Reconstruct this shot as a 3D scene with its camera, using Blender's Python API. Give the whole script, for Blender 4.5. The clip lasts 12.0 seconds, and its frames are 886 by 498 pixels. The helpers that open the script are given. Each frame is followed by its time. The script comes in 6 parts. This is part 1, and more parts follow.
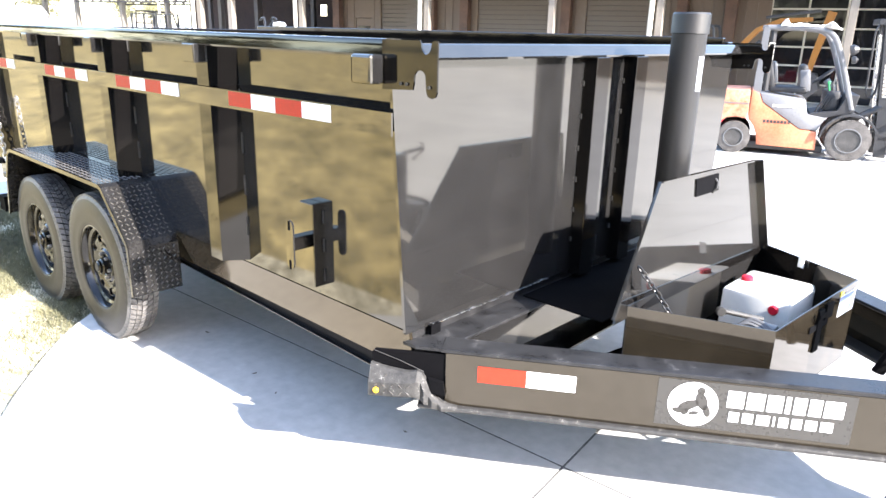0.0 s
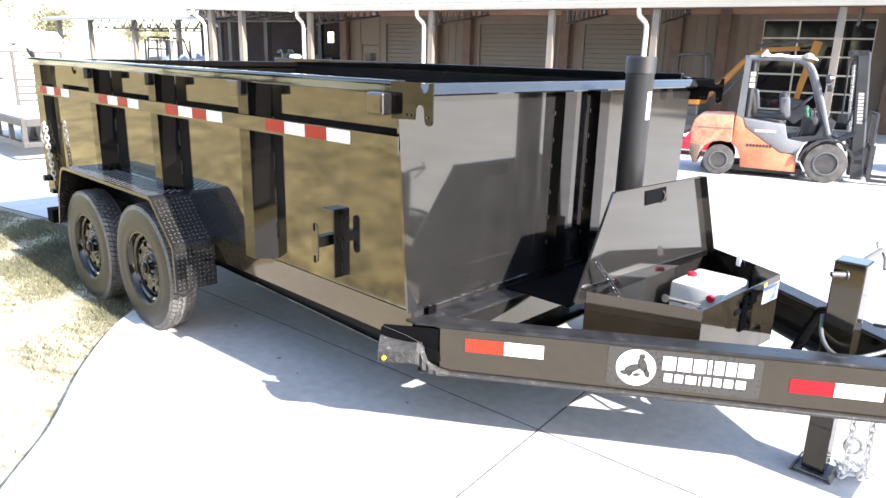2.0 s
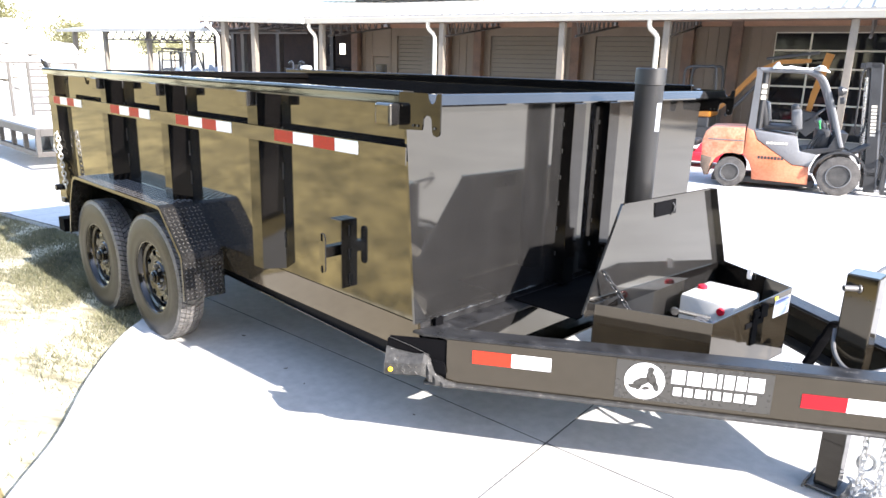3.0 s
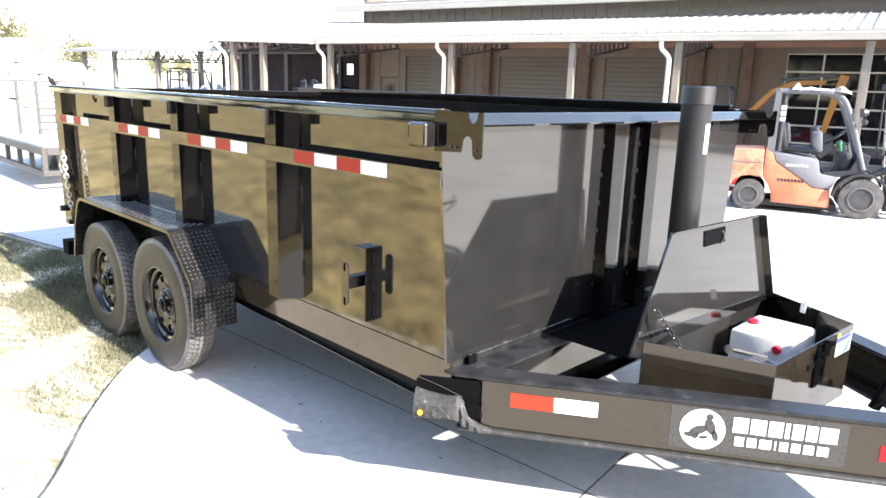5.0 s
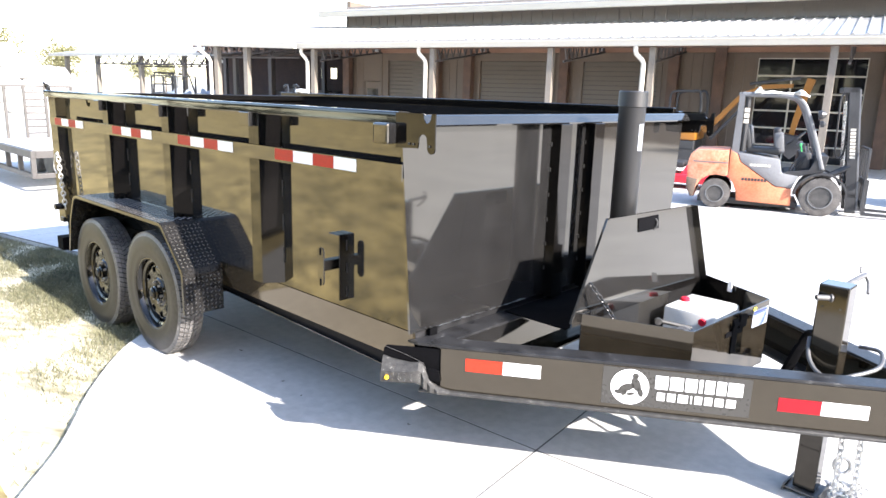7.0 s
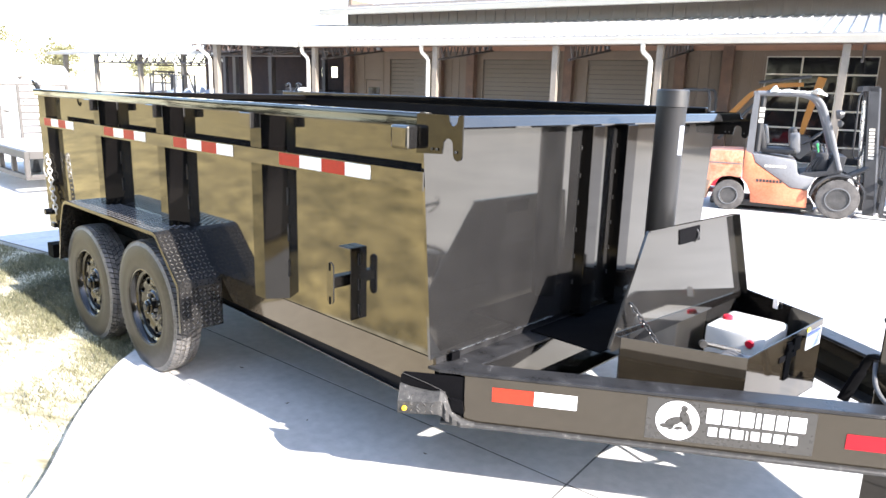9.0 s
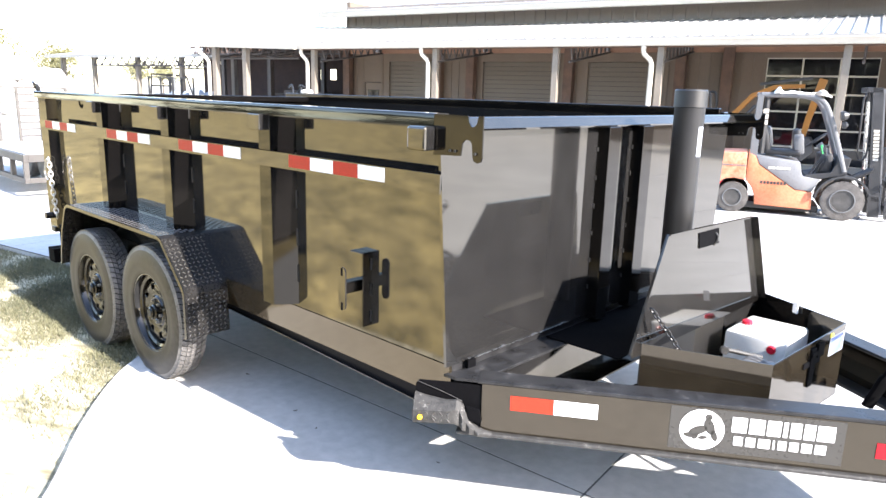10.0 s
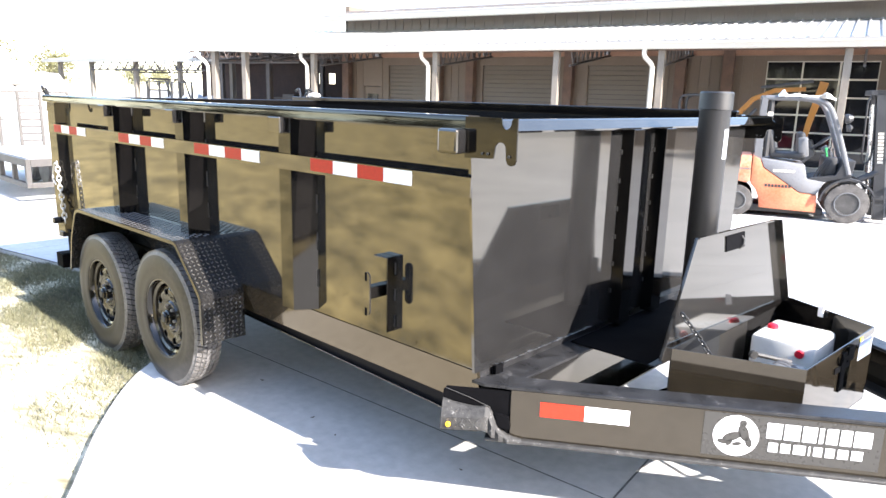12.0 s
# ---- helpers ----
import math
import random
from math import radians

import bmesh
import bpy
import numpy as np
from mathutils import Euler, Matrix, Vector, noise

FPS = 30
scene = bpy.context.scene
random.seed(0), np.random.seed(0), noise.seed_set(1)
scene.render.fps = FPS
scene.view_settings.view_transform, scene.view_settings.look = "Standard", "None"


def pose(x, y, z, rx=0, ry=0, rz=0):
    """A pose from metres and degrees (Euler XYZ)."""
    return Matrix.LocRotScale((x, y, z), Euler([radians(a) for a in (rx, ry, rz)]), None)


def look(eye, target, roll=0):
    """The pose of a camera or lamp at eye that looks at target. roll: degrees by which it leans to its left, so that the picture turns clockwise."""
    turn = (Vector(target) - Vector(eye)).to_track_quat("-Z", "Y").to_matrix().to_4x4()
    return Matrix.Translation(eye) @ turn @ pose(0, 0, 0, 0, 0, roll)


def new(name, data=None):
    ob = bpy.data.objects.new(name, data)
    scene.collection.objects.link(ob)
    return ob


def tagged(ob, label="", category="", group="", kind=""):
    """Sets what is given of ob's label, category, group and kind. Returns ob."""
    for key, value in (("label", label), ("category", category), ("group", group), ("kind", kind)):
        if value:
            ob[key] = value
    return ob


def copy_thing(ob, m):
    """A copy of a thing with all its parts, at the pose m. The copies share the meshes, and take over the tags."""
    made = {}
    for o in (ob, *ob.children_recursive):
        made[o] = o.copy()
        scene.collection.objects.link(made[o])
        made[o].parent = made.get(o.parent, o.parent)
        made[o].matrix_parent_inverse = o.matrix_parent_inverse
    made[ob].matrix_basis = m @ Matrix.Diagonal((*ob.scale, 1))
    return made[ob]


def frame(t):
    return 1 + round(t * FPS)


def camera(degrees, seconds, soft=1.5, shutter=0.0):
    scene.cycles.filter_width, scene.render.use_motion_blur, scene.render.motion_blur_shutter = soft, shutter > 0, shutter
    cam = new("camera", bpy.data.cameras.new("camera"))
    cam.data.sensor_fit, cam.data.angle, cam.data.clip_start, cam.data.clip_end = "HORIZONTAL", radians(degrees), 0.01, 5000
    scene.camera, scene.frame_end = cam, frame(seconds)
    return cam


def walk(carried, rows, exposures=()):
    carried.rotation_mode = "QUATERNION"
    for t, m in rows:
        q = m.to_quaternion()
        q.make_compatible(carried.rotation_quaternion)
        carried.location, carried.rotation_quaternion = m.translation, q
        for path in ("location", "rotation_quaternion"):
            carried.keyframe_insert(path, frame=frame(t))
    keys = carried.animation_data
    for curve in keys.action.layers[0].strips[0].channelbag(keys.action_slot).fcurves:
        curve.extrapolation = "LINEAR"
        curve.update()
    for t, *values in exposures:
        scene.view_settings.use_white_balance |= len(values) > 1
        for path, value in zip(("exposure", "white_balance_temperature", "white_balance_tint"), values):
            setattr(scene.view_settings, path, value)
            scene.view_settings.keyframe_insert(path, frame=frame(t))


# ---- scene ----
cam = camera(65.5, 12.0)
PATH = [
    (0, (1.664, -1.585, 1.767), (0.36, -0.195, 1.161), 1.4),
    (0.5, (1.779, -1.825, 1.818), (0.478, -0.424, 1.232), 1.6),
    (1, (1.907, -1.907, 1.852), (0.604, -0.502, 1.278), 1.5),
    (1.5, (2.051, -1.977, 1.85), (0.738, -0.574, 1.293), 1.4),
    (2, (2.129, -2.021, 1.842), (0.803, -0.625, 1.299), 1.5),
    (2.5, (2.136, -2.029, 1.837), (0.797, -0.64, 1.309), 1.6),
    (3, (2.129, -2.004, 1.839), (0.776, -0.623, 1.326), 1.6),
    (5, (1.855, -1.91, 1.819), (0.483, -0.529, 1.361), 1.8),
    (5.5, (1.87, -1.916, 1.814), (0.507, -0.524, 1.361), 1.7),
    (6, (2.057, -2.007, 1.82), (0.701, -0.605, 1.378), 1.6),
    (6.5, (2.196, -2.089, 1.826), (0.844, -0.682, 1.386), 1.6),
    (7, (2.226, -2.127, 1.829), (0.881, -0.716, 1.382), 1.7),
    (7.2, (2.24, -2.118, 1.82), (0.887, -0.712, 1.377), 1.5),
    (9, (1.919, -1.956, 1.824), (0.575, -0.545, 1.374), 1.7),
    (9.5, (1.847, -1.957, 1.818), (0.503, -0.544, 1.373), 1.7),
    (10, (1.812, -1.952, 1.813), (0.471, -0.536, 1.37), 1.6),
    (10.5, (1.739, -1.947, 1.814), (0.399, -0.53, 1.372), 1.6),
    (11, (1.688, -1.955, 1.8), (0.35, -0.535, 1.361), 1.6),
    (11.5, (1.687, -1.982, 1.804), (0.349, -0.56, 1.37), 1.5),
    (12, (1.694, -2.011, 1.803), (0.358, -0.587, 1.371), 1.5),
]
EXPOSURE = [(t, ev, 6600, 14) for t, ev in ((0.0, 2.46), (0.5, 2.33), (1.0, 2.20), (1.5, 2.07), (3.0, 1.96), (5.0, 2.01), (6.0, 2.03), (6.6, 1.98), (9.5, 2.12), (12.0, 2.17))]
walk(cam, [(t, look(eye, target, roll)) for t, eye, target, roll in PATH], EXPOSURE)

# ---- light ----
SUN = Vector((1.6, 0.05, 1.0)).normalized()
world = bpy.data.worlds.new("sky")
world.use_nodes = True
scene.world = world
sky = world.node_tree.nodes.new("ShaderNodeTexSky")
sky.sky_type = "NISHITA"
sky.sun_disc = False
sky.sun_elevation = math.asin(SUN.z)
sky.sun_rotation = radians(90) - math.atan2(SUN.y, SUN.x)
sky.dust_density = 0.7
world.node_tree.links.new(sky.outputs[0], world.node_tree.nodes["Background"].inputs[0])
world.node_tree.nodes["Background"].inputs[1].default_value = 0.195
lamp = bpy.data.lights.new("sun", "SUN")
lamp.energy, lamp.angle, lamp.color = 5.0, radians(0.53), (1.0, 0.97, 0.925)
new("sun", lamp).matrix_world = look(SUN * 40, (0, 0, 0))


# ---- materials ----
def material(name, color, rough=0.5, metal=0.0, vary=0.15, scale=6.0, fine=60.0, bump=0.0, ior=1.5, color2=None, rough_vary=0.1, coat=0.0, per_object=0.0, stretch=None, turn=0.0, sheen_tint=None, fleck=None, span=0.2):
    """A surface with two scales of colour variation, uneven gloss and a fine relief."""
    m = bpy.data.materials.new(name)
    m.use_nodes = True
    nt = m.node_tree
    bsdf = nt.nodes["Principled BSDF"]
    link = nt.links.new
    co = nt.nodes.new("ShaderNodeTexCoord")
    space = co.outputs["Object"]
    if stretch:
        mp = nt.nodes.new("ShaderNodeMapping")
        mp.inputs["Scale"].default_value = stretch
        if turn:
            mp.vector_type = "TEXTURE"
            mp.inputs["Rotation"].default_value = (0, 0, radians(turn))
        link(space, mp.inputs[0])
        space = mp.outputs[0]
    big = nt.nodes.new("ShaderNodeTexNoise")
    big.inputs["Scale"].default_value, big.inputs["Detail"].default_value = scale, 5
    small = nt.nodes.new("ShaderNodeTexNoise")
    small.inputs["Scale"].default_value, small.inputs["Detail"].default_value = fine, 4
    link(space, big.inputs["Vector"])
    link(space, small.inputs["Vector"])
    mix = nt.nodes.new("ShaderNodeMath")
    mix.operation = "MULTIPLY_ADD"
    mix.inputs[1].default_value = 0.45
    link(small.outputs["Fac"], mix.inputs[0])
    half = nt.nodes.new("ShaderNodeMath")
    half.operation = "MULTIPLY"
    half.inputs[1].default_value = 0.55
    link(big.outputs["Fac"], half.inputs[0])
    link(half.outputs[0], mix.inputs[2])
    ramp = nt.nodes.new("ShaderNodeValToRGB")
    lo = [c * (1 - vary) for c in color]
    hi = color2 if color2 else [min(1.0, c * (1 + vary)) for c in color]
    ramp.color_ramp.elements[0].position, ramp.color_ramp.elements[1].position = 0.5 - span, 0.5 + span
    ramp.color_ramp.elements[0].color, ramp.color_ramp.elements[1].color = (*lo, 1), (*hi, 1)
    if fleck:
        for at, shade in ((0.615, hi), (0.66, fleck)):
            ramp.color_ramp.elements.new(at).color = (*shade, 1)
        ramp.color_ramp.elements[3].color = (*fleck, 1)
    link(mix.outputs[0], ramp.inputs[0])
    col = ramp.outputs[0]
    if per_object:
        info = nt.nodes.new("ShaderNodeObjectInfo")
        hsv = nt.nodes.new("ShaderNodeHueSaturation")
        amount = nt.nodes.new("ShaderNodeMapRange")
        amount.inputs[3].default_value, amount.inputs[4].default_value = 1 - per_object, 1 + per_object
        link(info.outputs["Random"], amount.inputs[0])
        link(amount.outputs[0], hsv.inputs["Value"])
        link(col, hsv.inputs["Color"])
        col = hsv.outputs[0]
    link(col, bsdf.inputs["Base Color"])
    rr = nt.nodes.new("ShaderNodeMapRange")
    rr.inputs[1].default_value, rr.inputs[2].default_value = 0.3, 0.7
    rr.inputs[3].default_value, rr.inputs[4].default_value = max(0.0, rough - rough_vary), min(1.0, rough + rough_vary)
    link(mix.outputs[0], rr.inputs[0])
    link(rr.outputs[0], bsdf.inputs["Roughness"])
    bsdf.inputs["Metallic"].default_value = metal
    bsdf.inputs["IOR"].default_value = ior
    if sheen_tint:
        bsdf.inputs["Specular Tint"].default_value = (*sheen_tint, 1)
    bsdf.inputs["Coat Weight"].default_value = coat
    bsdf.inputs["Coat Roughness"].default_value = 0.04
    if bump:
        bp = nt.nodes.new("ShaderNodeBump")
        bp.inputs["Strength"].default_value = bump
        bp.inputs["Distance"].default_value = 0.01
        link(mix.outputs[0], bp.inputs["Height"])
        link(bp.outputs[0], bsdf.inputs["Normal"])
    return m


RIMP = material("black_rim_paint", (0.012, 0.010, 0.007), 0.13, vary=0.3, scale=9, fine=60, bump=0.02, rough_vary=0.04, ior=1.5)
# same black paint, with the brown ground reflection tinted into it
BEAMP = material("black_paint_brown_reflection", (0.015, 0.0122, 0.0085), 0.07, vary=0.3, scale=1.5, fine=14, bump=0.015, ior=1.70, rough_vary=0.03, sheen_tint=(1.0, 0.895, 0.73))
# bars coloured paler than their plate to stand for sun glints
TREAD = material("glint_tread_bars", (0.040, 0.038, 0.035), 0.20, vary=0.3, scale=20, fine=120, color2=(0.095, 0.088, 0.08), ior=1.6)
STEPM = material("scuffed_step_plate", (0.016, 0.016, 0.016), 0.7, vary=0.4, scale=40, fine=260, bump=0.3, ior=1.35, color2=(0.045, 0.044, 0.042), fleck=(0.2, 0.19, 0.18))
# tan specular tint puts the warm ground reflection into the sill's colour
SILLP = material("tan_reflection_sill_paint", (0.016, 0.012, 0.007), 0.08, vary=0.3, scale=1.5, fine=14, bump=0.012, ior=1.95, rough_vary=0.03, sheen_tint=(1.0, 0.78, 0.44))
RAILP = material("dull_rail_paint", (0.004, 0.004, 0.0055), 0.4, vary=0.3, scale=6, fine=60, ior=1.17)
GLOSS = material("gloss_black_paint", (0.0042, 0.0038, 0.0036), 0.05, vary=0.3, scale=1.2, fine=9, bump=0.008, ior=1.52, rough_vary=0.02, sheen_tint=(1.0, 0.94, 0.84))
# same black paint, its golden reflection strengthened by tint and high IOR
WALLP = material("black_paint_golden_reflection", (0.0140, 0.0136, 0.0134), 0.055, vary=0.3, scale=0.9, fine=7, bump=0.005, ior=2.0, rough_vary=0.02, sheen_tint=(1.0, 0.935, 0.79))
SATIN = material("dusty_black_paint", (0.008, 0.008, 0.0085), 0.36, vary=0.45, scale=14, fine=240, bump=0.08, rough_vary=0.14, ior=1.4, color2=(0.022, 0.022, 0.023), fleck=(0.15, 0.145, 0.14))
EDGE = material("worn_black_steel", (0.015, 0.015, 0.015), 0.55, vary=0.3, scale=40, fine=320, bump=0.12, rough_vary=0.08, color2=(0.032, 0.031, 0.029), fleck=(0.16, 0.15, 0.14))
PLATE = material("black_tread_plate", (0.011, 0.0108, 0.0105), 0.13, vary=0.35, scale=6, fine=70, bump=0.03, ior=1.5, rough_vary=0.05, color2=(0.022, 0.021, 0.020))
MATTE = material("matte_black", (0.003, 0.003, 0.0035), 0.8, vary=0.3, scale=9, fine=80, ior=1.12)
PIPE = material("semi_gloss_black_pipe", (0.0075, 0.0075, 0.008), 0.47, vary=0.25, scale=6, fine=60, rough_vary=0.05, ior=1.62)
RUBBER = material("tyre_rubber", (0.032, 0.032, 0.0335), 0.5, vary=0.4, scale=7, fine=90, bump=0.14, color2=(0.21, 0.20, 0.19))
SIDEWALL = material("dusty_tyre_sidewall", (0.006, 0.0057, 0.0055), 0.45, vary=0.5, scale=2.6, fine=34, bump=0.08, ior=1.42, color2=(0.042, 0.037, 0.033), span=0.11)
GROOVE = material("tyre_grooves", (0.008, 0.008, 0.0085), 0.8, vary=0.3, scale=9, fine=60, ior=1.2)
DULL = material("dull_steel", (0.30, 0.29, 0.28), 0.42, metal=0.7, vary=0.4, scale=40, fine=260)
CHROME = material("bright_steel", (0.6, 0.6, 0.6), 0.28, metal=1.0, vary=0.2, scale=30, fine=200)
CHAIN = material("zinc_chain", (0.60, 0.59, 0.57), 0.4, metal=0.35, vary=0.3, scale=40, fine=300)
RED_TAPE = material("red_reflective_tape", (0.40, 0.030, 0.014), 0.5, vary=0.16, scale=60, fine=300, ior=1.3)
RED_TAPE2 = material("crimson_reflective_tape", (0.29, 0.008, 0.014), 0.5, vary=0.14, scale=60, fine=300, ior=1.3)
WHITE_TAPE = material("white_reflective_tape", (0.86, 0.86, 0.85), 0.3, vary=0.04, scale=20, fine=300)
DECAL = material("clear_decal_film", (0.036, 0.034, 0.030), 0.3, vary=0.1, scale=10, fine=60)
POLY = material("white_polyethylene", (0.62, 0.61, 0.565), 0.35, vary=0.06, scale=5, fine=40)
REDP = material("red_plastic", (0.55, 0.012, 0.03), 0.3, vary=0.1)
AMBER = material("amber_lens", (0.85, 0.5, 0.02), 0.2, vary=0.1)
YELLOW = material("yellow_label", (0.75, 0.7, 0.05), 0.4, vary=0.05)
PAPER = material("white_label", (0.34, 0.36, 0.39), 0.4, vary=0.06, scale=9, fine=60)
BLUEINK = material("blue_print", (0.02, 0.07, 0.32), 0.5, vary=0.1)
CABLE = material("grey_cable", (0.085, 0.084, 0.083), 0.4, vary=0.2, scale=20, fine=100)
CONCRETE = material("pale_concrete", (0.43, 0.418, 0.395), 0.8, vary=0.18, scale=0.9, fine=15, bump=0.05, per_object=0.05, color2=(0.53, 0.518, 0.492), span=0.19)
FARGROUND = material("joint_filler", (0.05, 0.05, 0.05), 0.9, vary=0.5, scale=9, fine=60, bump=0.3, color2=(0.19, 0.187, 0.18))
LOT = material("pale_yard", (0.36, 0.35, 0.32), 0.9, vary=0.2, scale=0.2, fine=6, bump=0.1)
SOIL = material("dry_turf", (0.085, 0.068, 0.020), 0.95, vary=0.5, scale=1.9, fine=8, bump=0.6, color2=(0.70, 0.54, 0.22), stretch=(3.2, 1, 1), turn=31.5)
# sunlit overexposed look of the near turf, put into a pale colour
SOIL_PALE = material("sun_glare_turf", (0.26, 0.225, 0.125), 0.95, vary=0.4, scale=2.2, fine=14, bump=0.6, color2=(0.72, 0.65, 0.47), stretch=(2.5, 1, 1), turn=31.5, span=0.14)
BLADE = material("grass_blades", (0.028, 0.040, 0.014), 0.7, vary=0.5, scale=1.1, fine=24, color2=(0.27, 0.255, 0.145))


# ---- mesh helpers ----
def part(name, bm, mat, parent=None, label="", smooth=False, angle=35):
    """One mesh object made from a bmesh, under a thing or a part."""
    bmesh.ops.recalc_face_normals(bm, faces=bm.faces)
    me = bpy.data.meshes.new(name)
    bm.to_mesh(me)
    bm.free()
    for mm in mat if isinstance(mat, (list, tuple)) else [mat]:
        me.materials.append(mm)
    if smooth:
        me.polygons.foreach_set("use_smooth", [True] * len(me.polygons))
        me.set_sharp_from_angle(angle=radians(angle))
    ob = new(name, me)
    ob.parent = parent
    if label:
        tagged(ob, label)
    return ob


def thing(name, label, category, at=None, group="", kind=""):
    e = new(name)
    e.empty_display_size = 0.2
    if at is not None:
        e.matrix_world = at
    return tagged(e, label, category, group, kind)


def box(bm, x0, x1, y0, y1, z0, z1, bev=0.0, m=None, mi=0):
    r = bmesh.ops.create_cube(bm, size=1.0)
    t = Matrix.LocRotScale(((x0 + x1) / 2, (y0 + y1) / 2, (z0 + z1) / 2), None, (x1 - x0, y1 - y0, z1 - z0))
    bmesh.ops.transform(bm, matrix=(m @ t) if m else t, verts=r["verts"])
    es = list({e for v in r["verts"] for e in v.link_edges})
    for f in {f for v in r["verts"] for f in v.link_faces}:
        f.material_index = mi
    if bev:
        bmesh.ops.bevel(bm, geom=es, offset=bev, segments=2, affect="EDGES", profile=0.5, material=-1)
    return bm


def prism(bm, pts, depth, m=None, bev=0.0):
    """A flat outline (local x, y), extruded along local z by depth, then placed by m."""
    lo = [bm.verts.new((x, y, 0)) for x, y in pts]
    hi = [bm.verts.new((x, y, depth)) for x, y in pts]
    n = len(pts)
    bm.faces.new(lo[::-1])
    bm.faces.new(hi)
    for i in range(n):
        bm.faces.new((lo[i], lo[(i + 1) % n], hi[(i + 1) % n], hi[i]))
    vs = lo + hi
    if m:
        bmesh.ops.transform(bm, matrix=m, verts=vs)
    if bev:
        es = list({e for v in vs for e in v.link_edges})
        bmesh.ops.bevel(bm, geom=es, offset=bev, segments=2, affect="EDGES", profile=0.5)
    return bm


def hexa(bm, lo, hi):
    """A solid between two rings of points of equal length."""
    a = [bm.verts.new(p) for p in lo]
    b = [bm.verts.new(p) for p in hi]
    n = len(a)
    bm.faces.new(a[::-1])
    bm.faces.new(b)
    for i in range(n):
        bm.faces.new((a[i], a[(i + 1) % n], b[(i + 1) % n], b[i]))
    return bm


def sweep(bm, pts, r, seg=8, flat=1.0):
    """A round bar along a line of points; r may be one radius or one for each point."""
    pts = [Vector(p) for p in pts]
    rs = r if isinstance(r, (list, tuple)) else [r] * len(pts)
    up = None
    rings = []
    for i, p in enumerate(pts):
        d = (pts[min(i + 1, len(pts) - 1)] - pts[max(i - 1, 0)]).normalized()
        if up is None:
            up = d.orthogonal().normalized()
        up = (up - d * up.dot(d)).normalized()
        side = d.cross(up)
        rings.append([bm.verts.new(p + (up * math.cos(a) + side * math.sin(a) * flat) * rs[i]) for a in [2 * math.pi * k / seg for k in range(seg)]])
    for a, b in zip(rings, rings[1:]):
        for k in range(seg):
            bm.faces.new((a[k], a[(k + 1) % seg], b[(k + 1) % seg], b[k]))
    bm.faces.new(rings[0][::-1])
    bm.faces.new(rings[-1])
    return bm


def curve_points(keys, n=8):
    """Points on a smooth line through the keys."""
    k = [Vector(p) for p in keys]
    out = []
    for i in range(len(k) - 1):
        a, b, c, d = k[max(i - 1, 0)], k[i], k[i + 1], k[min(i + 2, len(k) - 1)]
        for j in range(n):
            t = j / n
            out.append(0.5 * (2 * b + (c - a) * t + (2 * a - 5 * b + 4 * c - d) * t * t + (3 * b - a - 3 * c + d) * t ** 3))
    return out + [k[-1]]


def lathe(bm, prof, seg=48, m=None, close=False):
    """Turns a profile of (radius, height) about local z."""
    rings = []
    for r, h in prof:
        rings.append([bm.verts.new((r * math.cos(2 * math.pi * k / seg), r * math.sin(2 * math.pi * k / seg), h)) for k in range(seg)])
    pairs = list(zip(rings, rings[1:])) + ([(rings[-1], rings[0])] if close else [])
    for a, b in pairs:
        for k in range(seg):
            bm.faces.new((a[k], a[(k + 1) % seg], b[(k + 1) % seg], b[k]))
    if not close:
        if prof[0][0] > 1e-4:
            bm.faces.new(rings[0][::-1])
        if prof[-1][0] > 1e-4:
            bm.faces.new(rings[-1])
    if m:
        bmesh.ops.transform(bm, matrix=m, verts=[v for r in rings for v in r])
    return bm


def lozenges(bm, origin, u, v, n, lu, lv, pitch=0.034, length=0.026, wide=0.008, high=0.0025):
    """Raised tread bars in alternating directions over a flat sheet spanned by u and v."""
    origin, u, v, n = Vector(origin), Vector(u).normalized(), Vector(v).normalized(), Vector(n).normalized()
    nu, nv = int(lu / pitch), int(lv / pitch)
    for i in range(nu):
        for j in range(nv):
            c = origin + u * ((i + 0.5) * lu / nu) + v * ((j + 0.5) * lv / nv)
            d = (u + v).normalized() if (i + j) % 2 else (u - v).normalized()
            w = n.cross(d)
            top = [bm.verts.new(c + n * high + d * length * 0.3 * s) for s in (-1, 1)]
            base = [bm.verts.new(c + d * length / 2), bm.verts.new(c + w * wide / 2), bm.verts.new(c - d * length / 2), bm.verts.new(c - w * wide / 2)]
            bm.faces.new((base[0], base[1], top[1]))
            bm.faces.new((base[1], base[2], top[0], top[1]))
            bm.faces.new((base[2], base[3], top[0]))
            bm.faces.new((base[3], base[0], top[1], top[0]))
    return bm


